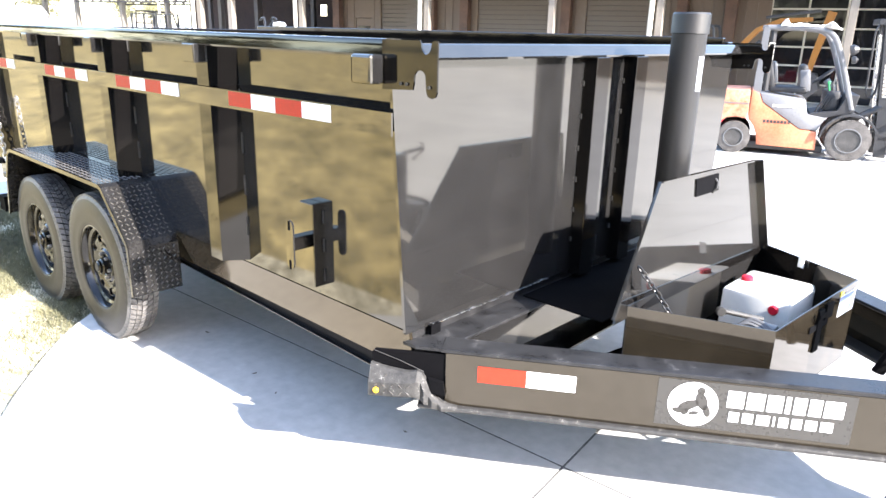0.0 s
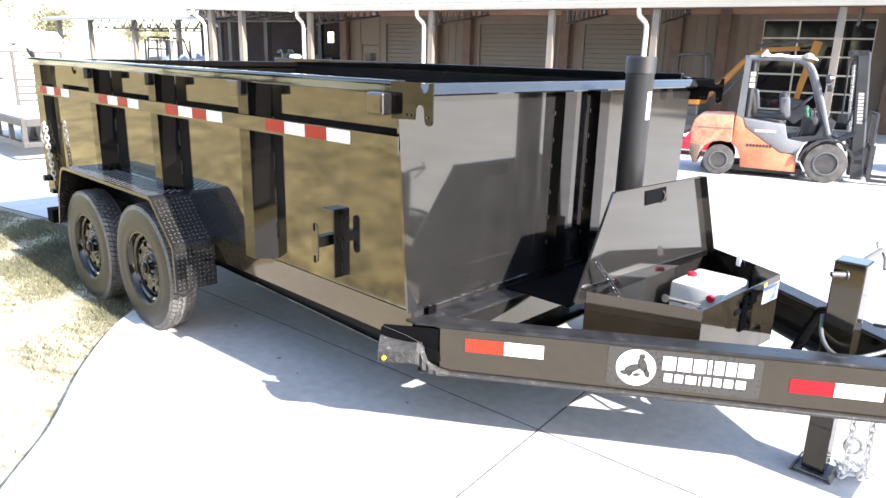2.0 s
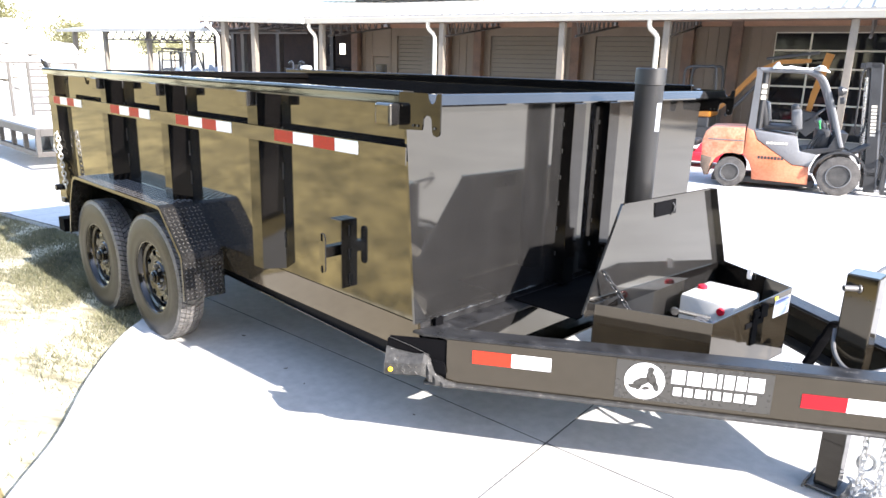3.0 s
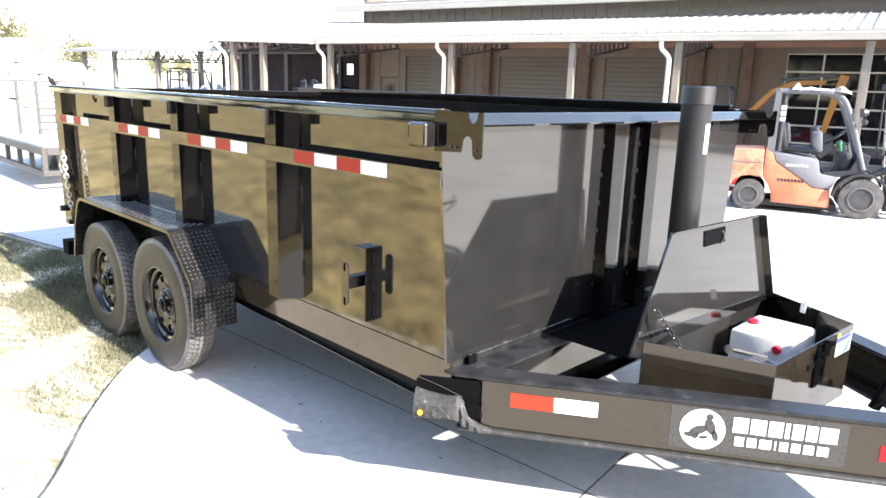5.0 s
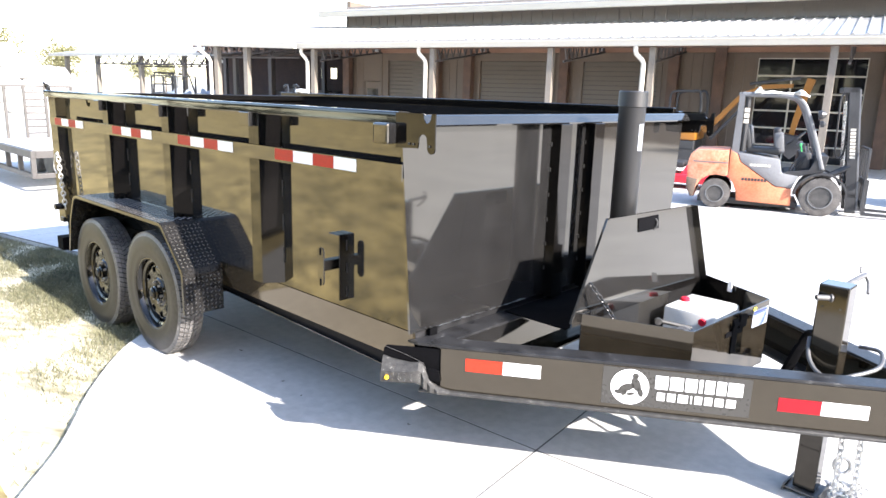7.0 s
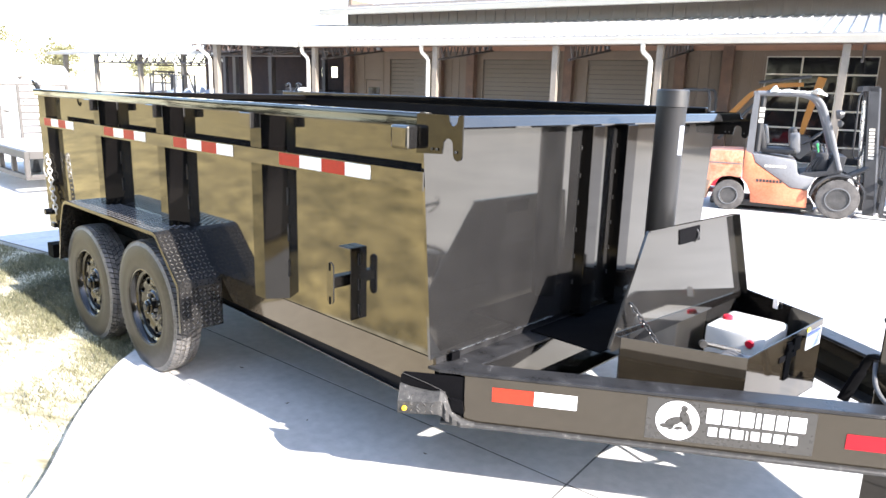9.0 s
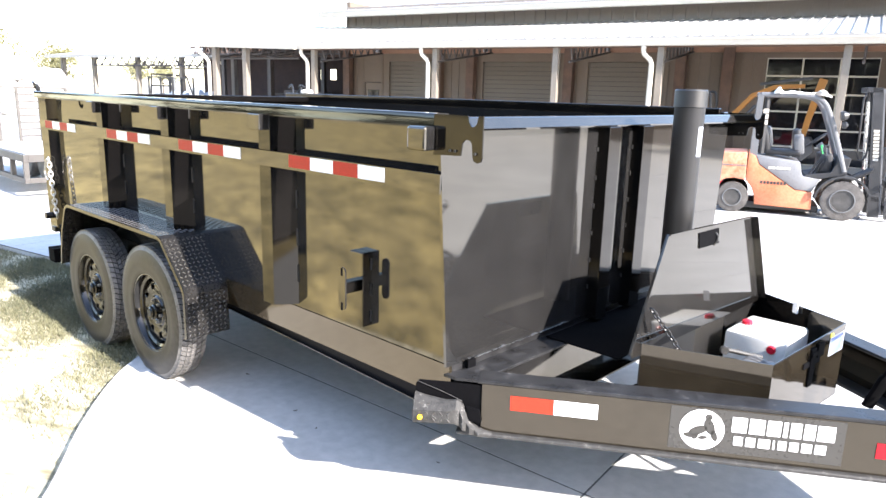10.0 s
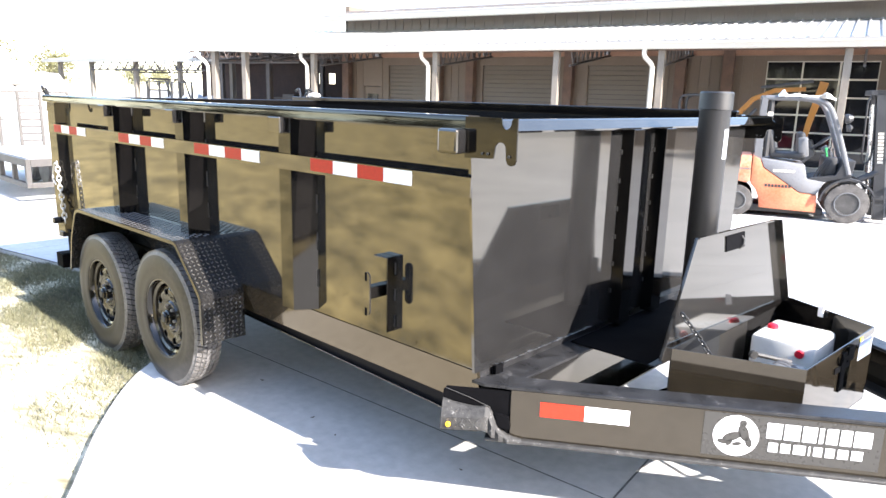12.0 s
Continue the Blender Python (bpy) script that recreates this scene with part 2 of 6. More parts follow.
def chain(bm, pts, link=0.034, wire=0.0042, width=0.022):
    """Chain links along a line, each turned a quarter from the last."""
    pts = [Vector(p) for p in pts]
    lens = [(b - a).length for a, b in zip(pts, pts[1:])]
    total, s, flip, place = sum(lens), 0.0, False, []
    pitch = link * 0.74
    while s < total:
        r = s
        for (a, b), ln in zip(zip(pts, pts[1:]), lens):
            if r <= ln:
                place.append((a.lerp(b, r / ln), (b - a).normalized()))
                break
            r -= ln
        s += pitch
    for c, d in place:
        side = d.cross(Vector((0.31, 0.77, 0.21))).normalized()
        if flip:
            side = d.cross(side).normalized()
        flip = not flip
        ring = [c + d * (link / 2) * math.cos(a) * (1.0) + side * (width / 2) * math.sin(a) for a in [2 * math.pi * k / 12 for k in range(12)]]
        nrm = d.cross(side)
        vs = []
        for k in range(12):
            t = (ring[(k + 1) % 12] - ring[k - 1]).normalized()
            o = t.cross(nrm)
            vs.append([bm.verts.new(ring[k] + (o * math.cos(q) + nrm * math.sin(q)) * wire) for q in [2 * math.pi * j / 5 for j in range(5)]])
        for k in range(12):
            for j in range(5):
                bm.faces.new((vs[k][j], vs[k][(j + 1) % 5], vs[(k + 1) % 12][(j + 1) % 5], vs[(k + 1) % 12][j]))
    return bm


def B():
    return bmesh.new()


# ---- ground ----
bm = B()
box(bm, -900, 900, -900, 900, -0.40, -0.10)
tagged(part("ground", bm, LOT), "pale dusty yard reaching the horizon", "ground", kind="structure")
pavement = tagged(new("pavement"), "pale sunlit concrete slabs with dark joints", "pavement", kind="structure")
# turf between the slabs and the road behind the camera, with a curved kerb edge
EDGE_KEYS = [(9.5, -9.5), (6.0, -4.8), (4.0, -3.1), (2.2, -2.4), (0.9, -2.18), (0.1, -2.06), (-0.55, -1.77), (-1.02, -1.44), (-1.42, -1.13), (-2.0, -0.78), (-2.55, -0.36), (-3.0, 0.15), (-3.6, 0.62), (-4.4, 0.68), (-5.75, 0.40), (-7.3, 0.06), (-10.0, -0.5), (-16.0, -1.4), (-26.0, -2.6), (-45, -4)]
edge = [Vector((p.x, p.y)) for p in curve_points([(x, y, 0) for x, y in EDGE_KEYS], 6)]
outline = [(p.x, p.y) for p in edge] + [(-160, -14), (-160, -160), (60, -160), (60, -40), (20, -18)]

SLAB = 3.6
# one sheet of paving along the turf's edge, cut along the joints, each piece a slab with a gap round it
sheet = [(p.x, p.y) for p in edge] + [(-46, 26), (28, 26), (28, -12), (10.5, -12)]
bm = B()
prism(bm, sheet, 0.008, pose(0, 0, -0.0105))
part("joint_bed", bm, FARGROUND, pavement)
bm = B()
bm.faces.new([bm.verts.new((x, y, 0)) for x, y in sheet])
# the joints cross near the tongue, turned a little from the trailer's line
for angle, a0, a1 in ((7, -15, 10), (94, -5, 9)):
    for i in range(a0, a1):
        no = Vector((math.cos(radians(angle)), math.sin(radians(angle)), 0))
        co = Vector((0.325, 0.625, 0)) + no * i * SLAB
        bmesh.ops.bisect_plane(bm, geom=bm.verts[:] + bm.edges[:] + bm.faces[:], plane_co=co, plane_no=no)
rim_faces = bmesh.ops.inset_individual(bm, faces=bm.faces[:], thickness=0.006, use_even_offset=True)["faces"]
bmesh.ops.delete(bm, geom=rim_faces, context="FACES")
pieces = [[(v.co.x, v.co.y) for v in f.verts] for f in bm.faces]
bm.free()
for pts in pieces:
    bm = B()
    prism(bm, pts, 0.06, pose(0, 0, -0.06 - random.uniform(0, 0.001)))
    part("slab", bm, CONCRETE, pavement)

def inside(px, py, poly):
    c = np.zeros(px.shape, bool)
    n = len(poly)
    for i in range(n):
        x1, y1 = poly[i]
        x2, y2 = poly[(i + 1) % n]
        if y1 != y2:
            hit = ((y1 > py) != (y2 > py)) & (px < (x2 - x1) * (py - y1) / (y2 - y1) + x1)
            c ^= hit
    return c


# near strip painted pale as sun glare, far strip golden for the wall's reflection
for far, mat, label in ((False, SOIL_PALE, "turf along the paving, painted pale for sun glare"), (True, SOIL, "dry golden turf behind the paved edge")):
    bm = B()
    prism(bm, outline, 0.03, pose(0, 0, -0.088))
    bmesh.ops.bisect_plane(bm, geom=bm.verts[:] + bm.edges[:] + bm.faces[:], plane_co=(-2, -1.40, 0), plane_no=(0.05, 1, 0), clear_outer=far, clear_inner=not far)
    tagged(part("turf", bm, mat), label, "lawn", kind="structure")

rng = np.random.default_rng(4)
N = 260000
near = np.arange(N) < 190000
gx = np.where(near, rng.uniform(-9.5, -1.8, N), rng.uniform(-9.5, 0.6, N))
gy = np.where(near, rng.uniform(-1.0, 0.9, N), rng.uniform(-6.5, -0.6, N))
keep = inside(gx, gy, outline)
gx, gy = gx[keep], gy[keep]
tuft = np.sin(gx * 3.1 + 1.2 * np.sin(gy * 2.3)) * np.sin(gy * 3.7 + 0.9 * np.sin(gx * 1.7)) + 0.6 * np.sin(gx * 7.3 + gy * 5.9)
dense = rng.uniform(-1.4, 1.0, gx.size) < tuft + 0.35
# dark blades set thick where the trailer's shade falls, sparse where sunlit
dense &= rng.uniform(0, 1, gx.size) < np.clip((gy + 0.75) / 0.5, 0.16, 1.0)
gx, gy, tuft = gx[dense], gy[dense], tuft[dense]
n = gx.size
ang = rng.uniform(0, 2 * np.pi, n)
hgt = rng.uniform(0.015, 0.05, n) * (1 + 0.35 * np.clip(tuft, -1, 1))
wid = rng.uniform(0.002, 0.0045, n)
lean = rng.uniform(0.2, 1.3, n) * hgt
az = rng.uniform(0, 2 * np.pi, n)
v = np.empty((n, 3, 3))
v[:, 0] = np.stack([gx - wid * np.cos(ang), gy - wid * np.sin(ang), np.full(n, -0.060)], 1)
v[:, 1] = np.stack([gx + wid * np.cos(ang), gy + wid * np.sin(ang), np.full(n, -0.060)], 1)
v[:, 2] = np.stack([gx + lean * np.cos(az), gy + lean * np.sin(az), -0.058 + hgt], 1)
me = bpy.data.meshes.new("grass")
me.from_pydata(v.reshape(-1, 3).tolist(), [], np.arange(3 * n).reshape(-1, 3).tolist())
me.materials.append(BLADE)
tagged(new("grass", me), "short dry grass blades on the turf", "grass", kind="stuff")

# unseen dark asphalt drive behind the camera, added to darken the paint's reflections
ASPHALT = material("dark_reflected_asphalt", (0.024, 0.022, 0.018), 0.9, vary=0.25, scale=1.5, fine=60, bump=0.3, color2=(0.045, 0.040, 0.033))
bm = B()
prism(bm, [(1.3, -2.75), (2.6, -2.95), (4.2, -3.1), (7.5, -3.9), (14, -5.5), (30, -8), (60, -14), (60, -32), (20, -32), (-6.5, -20), (-6.0, -9.5), (-3.2, -5.2), (-1.5, -3.9), (0.2, -3.1)], 0.03, pose(0, 0, -0.025))
tagged(part("road", bm, ASPHALT), "unseen dark asphalt drive added for reflections", "road", kind="structure")

# unseen dark wall added across the drive behind the camera to darken reflections
DARKWALL = material("dark_reflection_cladding", (0.016, 0.015, 0.014), 0.6, vary=0.3, scale=1.2, fine=25, stretch=(1, 1, 0.2))
bm = B()
box(bm, -9, 9, 0, 6, -0.1, 4.6)
for i in range(45):
    box(bm, -8.9 + i * 0.4, -8.84 + i * 0.4, 6, 6.04, 0, 4.6)
dark_wall = part("wall_for_reflection", bm, DARKWALL)
dark_wall.matrix_world = pose(15.5, -17.0, 0, 0, 0, 46)
tagged(dark_wall, "unseen dark ribbed wall added for reflections", "wall", kind="structure")


# ---- the trailer ----
FLOOR, TOP, REAR, WIDE, WALL_Y = 0.711, 1.695, -4.52, 2.56, 0.020


def ear_y(z):
    """The front sheet is wider at its head than at its foot."""
    return -0.077 * (z - FLOOR)


trailer = thing("dump_trailer", "glossy black steel dump trailer with two axles, parked on concrete", "trailer")

# box walls
bm = B()
hexa(bm, [(REAR, WALL_Y, FLOOR), (0, WALL_Y, FLOOR), (0, WALL_Y + 0.012, FLOOR), (REAR, WALL_Y + 0.012, FLOOR)],
     [(REAR, WALL_Y, TOP), (0, WALL_Y, TOP), (0, WALL_Y + 0.012, TOP), (REAR, WALL_Y + 0.012, TOP)])
part("side_wall", bm, WALLP, trailer, "mirror-glossy black side sheet reflecting dry grass")
bm = B()
box(bm, REAR, 0, WIDE - WALL_Y - 0.012, WIDE - WALL_Y, FLOOR, TOP)
part("side_wall", bm, WALLP, trailer)
bm = B()
hexa(bm, [(-0.012, 0.0, FLOOR - 0.005), (0.0015, 0.0, FLOOR - 0.005), (0.0015, WIDE, FLOOR - 0.005), (-0.012, WIDE, FLOOR - 0.005)],
     [(-0.012, ear_y(TOP), TOP), (0.0015, ear_y(TOP), TOP), (0.0015, WIDE - ear_y(TOP), TOP), (-0.012, WIDE - ear_y(TOP), TOP)])
part("front_wall", bm, WALLP, trailer, "glossy black front sheet")
bm = B()
box(bm, REAR, -0.013, 0.033, WIDE - 0.033, FLOOR - 0.06, FLOOR)
part("bed_floor", bm, SATIN, trailer)
# tailgate
bm = B()
box(bm, REAR - 0.03, REAR, 0.0, WIDE, FLOOR - 0.08, TOP)
part("tailgate", bm, GLOSS, trailer)
# sill under the side sheet
bm = B()
hexa(bm, [(REAR, 0.050, 0.538), (0.0, 0.050, 0.538), (0.0, 0.062, 0.538), (REAR, 0.062, 0.538)],
     [(REAR, 0.0165, FLOOR - 0.003), (0.0, 0.0165, FLOOR - 0.003), (0.0, 0.032, FLOOR - 0.003), (REAR, 0.032, FLOOR - 0.003)])
part("sill", bm, SILLP, trailer, "glossy black sill sheet leaning in at its foot")
bm = B()
box(bm, REAR, 0.0, WIDE - 0.02, WIDE - 0.003, 0.548, FLOOR - 0.004, bev=0.002)
part("sill", bm, WALLP, trailer)
# main frame rails, a little lower at the nose
def sloped(bm, ya, yb, z0, z1):
    lift = 0.023 * (0.12 - REAR)
    hexa(bm, [(REAR, ya, z0 + lift), (0.12, ya, z0), (0.12, yb, z0), (REAR, yb, z0 + lift)], [(REAR, ya, z1 + lift), (0.12, ya, z1), (0.12, yb, z1), (REAR, yb, z1 + lift)])


for y0, s in ((0.105, 1), (WIDE - 0.105, -1)):
    bm = B()
    ya, yb = sorted((y0, y0 + s * 0.012))
    sloped(bm, ya, yb, 0.437, 0.60)
    sloped(bm, *sorted((y0, y0 + s * 0.07)), 0.60, 0.61)
    fr = part("frame_rail", bm, RAILP, trailer, "dull black frame rail")
    bm = B()
    sloped(bm, *sorted((y0 - s * 0.02, y0 + s * 0.07)), 0.433, 0.437)
    part("flange", bm, WALLP, fr, "glossy lower flange of the frame rail")
for x in (-0.55, -1.15, -1.75, -2.35, -2.95, -3.55, -4.15):
    bm = B()
    box(bm, x - 0.03, x + 0.03, 0.12, WIDE - 0.12, 0.50, 0.645)
    part("cross_member", bm, SATIN, trailer)


def rail(name, x0, x1, y0, y1, z0, z1, mat=GLOSS, label=""):
    bm = B()
    box(bm, x0, x1, y0, y1, z0, z1, bev=0.007)
    return part(name, bm, mat, trailer, label)


# top rails
bm = B()
prism(bm, [(-0.045, 1.683), (-0.045, 1.736), (-0.050, 1.738), (-0.100, 1.738)] + [(-0.107 - 0.009 * math.sin(radians(a)), 1.729 + 0.009 * math.cos(radians(a))) for a in range(10, 90, 16)] + [(-0.1158, 1.716), (-0.118, 1.690), (-0.114, 1.683)], REAR - 0.03 - 0.018, pose(0.018, 0, 0) @ Matrix(((0, 0, 1, 0), (1, 0, 0, 0), (0, 1, 0, 0), (0, 0, 0, 1))))
part("top_rail", bm, GLOSS, trailer, "rounded glossy black top rail", smooth=True, angle=24)
rail("top_rail", REAR - 0.40, -0.02, WIDE + 0.04, WIDE + 0.118, 1.683, 1.738)
bm = B()
prism(bm, [(-0.025, 1.672), (0.046, 1.672), (0.052, 1.680), (0.026, 1.719), (0.016, 1.724), (-0.019, 1.724), (-0.025, 1.718)], WIDE + 0.26, pose(0, WIDE + 0.20, 0) @ pose(0, 0, 0, 90))
part("front_rail", bm, WALLP, trailer, "glossy black front top rail catching the sky")
rail("gate_rail", REAR - 0.045, REAR + 0.03, -0.04, WIDE + 0.04, 1.672, 1.728)
bm = B()
box(bm, REAR - 0.42, -0.03, WIDE - 0.02, WIDE + 0.02, 1.66, 1.762, bev=0.006)
part("tarp_roll", bm, GLOSS, trailer, "black tarp housing along the far top rail")
# the long flat rail that carries the reflective tape, across the fronts of the posts
bm = B()
box(bm, REAR - 0.02, 0.026, -0.0935, -0.0875, 1.437, 1.512)
part("tape_rail", bm, WALLP, trailer)

def tape(x0, count, y, z0, z1, seg):
    for i in range(count):
        bm = B()
        box(bm, x0 + i * seg + 0.001, x0 + (i + 1) * seg - 0.001, y - 0.0025, y, z0, z1)
        part("tape", bm, WHITE_TAPE if i % 2 else RED_TAPE, trailer, "white reflective tape" if i % 2 else "red reflective tape")


for x0, seg in ((-0.965, 0.170), (-2.085, 0.171), (-3.145, 0.1675), (-4.40, 0.165)):
    tape(x0, 4, -0.0937, 1.450, 1.508, seg)


def stake(xf, low, wide=0.10, slope=0.07):
    """A folded side post, wider at the wall than at its front, with a short board stub on its head."""
    yo = -0.083
    bm = B()
    a = [(xf - wide - slope, WALL_Y), (xf - wide, yo), (xf, yo), (xf + slope, WALL_Y)]
    hexa(bm, [(x, y, low) for x, y in a], [(x, y, 1.683) for x, y in a])
    p = part("stake_post", bm, GLOSS, trailer, "folded black steel side post")
    bm = B()
    box(bm, xf - wide, xf, yo - 0.060, yo - 0.0005, 1.612, 1.690, bev=0.006)
    part("board_stub", bm, WALLP, p)
    bm = B()
    for k in range(4):
        z = low + 0.12 + k * 0.19
        box(bm, xf + slope - 0.002, xf + slope + 0.004, WALL_Y - 0.006, WALL_Y - 0.0005, z, z + 0.09)
    for k in range(5):
        box(bm, xf - 0.001, xf + 0.004, yo - 0.006, yo, 1.615 + k * 0.015, 1.626 + k * 0.015)
    tagged(part("weld", bm, EDGE, p), "beads of weld along the seam", kind="stuff")
    return p


for xf, low in ((-1.142, 0.725), (-2.235, 0.93), (-3.245, 0.93)):
    stake(xf, low)
# rear corner post
bm = B()
a = [(REAR - 0.19, WALL_Y), (REAR - 0.19, -0.038), (REAR - 0.02, -0.038), (REAR + 0.06, WALL_Y)]
hexa(bm, [(x, y, 0.60 + 0.3 * (x - REAR)) for x, y in a], [(x, y, 1.683) for x, y in a])
corner = part("corner_post", bm, GLOSS, trailer, "folded black rear corner post")
bm = B()
box(bm, REAR - 0.13, REAR - 0.05, -0.05, 0.0, 0.555, 0.60, bev=0.006)
part("post_foot", bm, SATIN, corner)
bm = B()
lathe(bm, [(0.0, 0), (0.028, 0), (0.028, 0.05), (0.0, 0.05)], 12, pose(REAR - 0.14, -0.036, 0.69, 90))
part("gate_latch", bm, SATIN, corner)
bm = B()
sweep(bm, curve_points([(REAR + 0.02, -0.12, 1.79), (REAR - 0.03, -0.11, 1.80), (REAR - 0.04, -0.09, 1.76), (REAR - 0.01, -0.08, 1.73)]), 0.012)
sweep(bm, curve_points([(REAR + 0.05, -0.09, 1.735), (REAR + 0.04, -0.10, 1.78), (REAR - 0.02, -0.10, 1.78)]), 0.010)
part("hook", bm, SATIN, corner, "small black latch hook", smooth=True)
bm = B()
chain(bm, [(REAR - 0.01, -0.058, 1.175), (REAR + 0.02, -0.058, 0.93), (REAR + 0.055, -0.055, 0.70)], link=0.052, wire=0.0052, width=0.032)
part("gate_chain", bm, CHAIN, corner, "bright zinc gate chain hanging on the corner post", smooth=True)
bm = B()
sweep(bm, curve_points([(REAR - 0.10, -0.05, 1.00), (REAR - 0.13, -0.06, 1.05), (REAR - 0.10, -0.06, 1.13), (REAR - 0.05, -0.06, 1.18), (REAR - 0.01, -0.058, 1.175)]), 0.008)
part("chain_hook", bm, CHAIN, corner, smooth=True)

bm = B()
for dx, lean in ((-0.30, 0.07), (-0.22, -0.05), (-0.16, 0.04)):
    sweep(bm, curve_points([(REAR + dx, WIDE, 1.755), (REAR + dx - lean * 0.4, WIDE + 0.02, 1.80), (REAR + dx - lean, WIDE + 0.03, 1.845), (REAR + dx - lean * 1.9, WIDE + 0.03, 1.82)]), 0.011)
part("hook", bm, SATIN, trailer, "small black hooks on the far rail", smooth=True)
bm = B()
lathe(bm, [(0, 0), (0.055, 0.0), (0.07, 0.016), (0.055, 0.042), (0, 0.05)], 16, pose(REAR - 0.04, WIDE + 0.0, 1.758))
part("rail_cap", bm, POLY, trailer, "white plastic cap on the far rail", smooth=True)

# lug and tarp bracket at the front corner
bm = B()
box(bm, -0.066, 0.030, -0.184, -0.1255, 1.603, 1.692, bev=0.010)
part("corner_lug", bm, WALLP, trailer, "black tube stub at the front corner")


def bracket_outline():
    pts = [(0, 0), (0, 0.148), (0.165, 0.148)]
    for a in range(180, 361, 30):
        pts.append((0.190 + 0.022 * math.cos(radians(a)), 0.142 + 0.036 * math.sin(radians(a)) * 0.9))
    pts += [(0.218, 0.148), (0.236, 0.148), (0.236, 0.02)]
    for a in range(0, -181, -45):
        pts.append((0.214 + 0.022 * math.cos(radians(a)), 0.006 + 0.02 * math.sin(radians(a))))
    pts += [(0.190, 0.03)]
    for a in range(20, 161, 35):
        pts.append((0.165 + 0.024 * math.cos(radians(a)), 0.045 + 0.02 * math.sin(radians(a))))
    pts += [(0.140, 0.03), (0.135, 0.006)]
    return pts


for y, x0 in ((-0.125, 0.019), (WIDE + 0.08, -0.012)):
    bm = B()
    prism(bm, bracket_outline(), 0.006, pose(x0, y, 1.588) @ pose(0, 0, 0, 90))
    bmesh.ops.transform(bm, matrix=Matrix.Translation((0, 0.006, 0)), verts=bm.verts)
    br = part("tarp_bracket", bm, GLOSS, trailer, "notched black steel tarp bracket")
    for x, z in ((0.075, 1.607), (0.10, 1.607), (0.195, 1.603)):
        bm = B()
        lathe(bm, [(0.0, 0), (0.005, 0), (0.005, 0.004), (0, 0.004)], 8, pose(x + x0 + 0.012, y - 0.006, z + 0.003, -90))
        part("bolt_hole", bm, EDGE, br)

bm = B()
sweep(bm, curve_points([(-4.145, -0.05, 1.74), (-4.145, -0.05, 1.66), (-4.14, -0.055, 1.625), (-4.125, -0.06, 1.62), (-4.115, -0.06, 1.645)]), 0.007, 8)
part("tarp_hook", bm, GLOSS, trailer, "small black tarp hook under the top rail", smooth=True)
bm = B()
prism(bm, [(-0.012, 0.0), (0.05, 0.006), (0.135, 0.060), (0.20, 0.106), (0.16, 0.165), (0.02, 0.12)], 0.012, pose(0, 0, 0.6645))
part("corner_gusset", bm, SATIN, trailer, "dusty gusset plate joining beam and box corner")

# posts on the front wall beside the hoist
for y0, y1 in ((1.045, 1.150), (1.385, 1.490)):
    bm = B()
    box(bm, 0.002, 0.065, y0, y1, FLOOR - 0.02, 1.672, bev=0.003)
    fp = part("front_post", bm, GLOSS, trailer)
    bm = B()
    for k in range(6):
        z = 0.85 + k * 0.14
        box(bm, 0.002, 0.009, y0 - 0.005, y0, z, z + 0.022)
    tagged(part("weld", bm, EDGE, fp), "beads of weld along the seam", kind="stuff")
# weld seam along the foot of the front wall
bm = B()
prev = None
pts = []
for k in range(30):
    pts.append((0.006, 0.13 + k * 0.026, 0.708 + 0.001 * math.sin(k * 2.1) + (0.003 if k % 9 == 0 else 0)))
sweep(bm, pts, [0.0018 + 0.0035 * (k % 9 == 0) for k in range(30)], 6)
tagged(part("weld", bm, CHROME, trailer, smooth=True), "beads of weld along the seam", kind="stuff")
# black block painting the shade of a gap at the wall's foot
bm = B()
box(bm, 0.002, 0.02, 0.115, 0.165, 0.675, 0.712)
part("gap_shade_block", bm, MATTE, trailer)

# spare carrier: a plate square to the wall, an arm and an oval mounting plate
bm = B()
box(bm, -0.508, -0.500, -0.028, WALL_Y, 0.758, 1.104, bev=0.001)
box(bm, -0.590, -0.505, -0.028, WALL_Y, 1.097, 1.105, bev=0.003)
carrier = part("spare_carrier", bm, GLOSS, trailer, "black steel spare-wheel carrier welded to the side")
bm = B()
box(bm, -0.580, -0.528, -0.105, WALL_Y - 0.001, 0.922, 0.975, bev=0.004)
part("arm", bm, GLOSS, carrier)
bm = B()
ov = []
for a in range(0, 181, 20):
    ov.append((0.024 * math.cos(radians(a)), 0.075 + 0.024 * math.sin(radians(a))))
for a in range(180, 361, 20):
    ov.append((0.024 * math.cos(radians(a)), -0.075 + 0.024 * math.sin(radians(a))))
prism(bm, ov, 0.008, pose(-0.545, -0.105, 0.947) @ pose(0, 0, 0, 90))
part("oval_plate", bm, WALLP, carrier, "glossy oval mounting plate")
bm = B()
# slots drawn as black blocks in place of their shaded holes
for z in (0.865, 1.025):
    bm = B()
    box(bm, -0.551, -0.539, -0.1145, -0.1135, z - 0.018, z + 0.018)
    part("slot", bm, MATTE, carrier)
bm = B()
for z in (0.775, 0.90, 1.02):
    box(bm, -0.499, -0.495, WALL_Y - 0.007, WALL_Y - 0.001, z, z + 0.055)
tagged(part("weld", bm, EDGE, carrier), "beads of weld along the seam", kind="stuff")

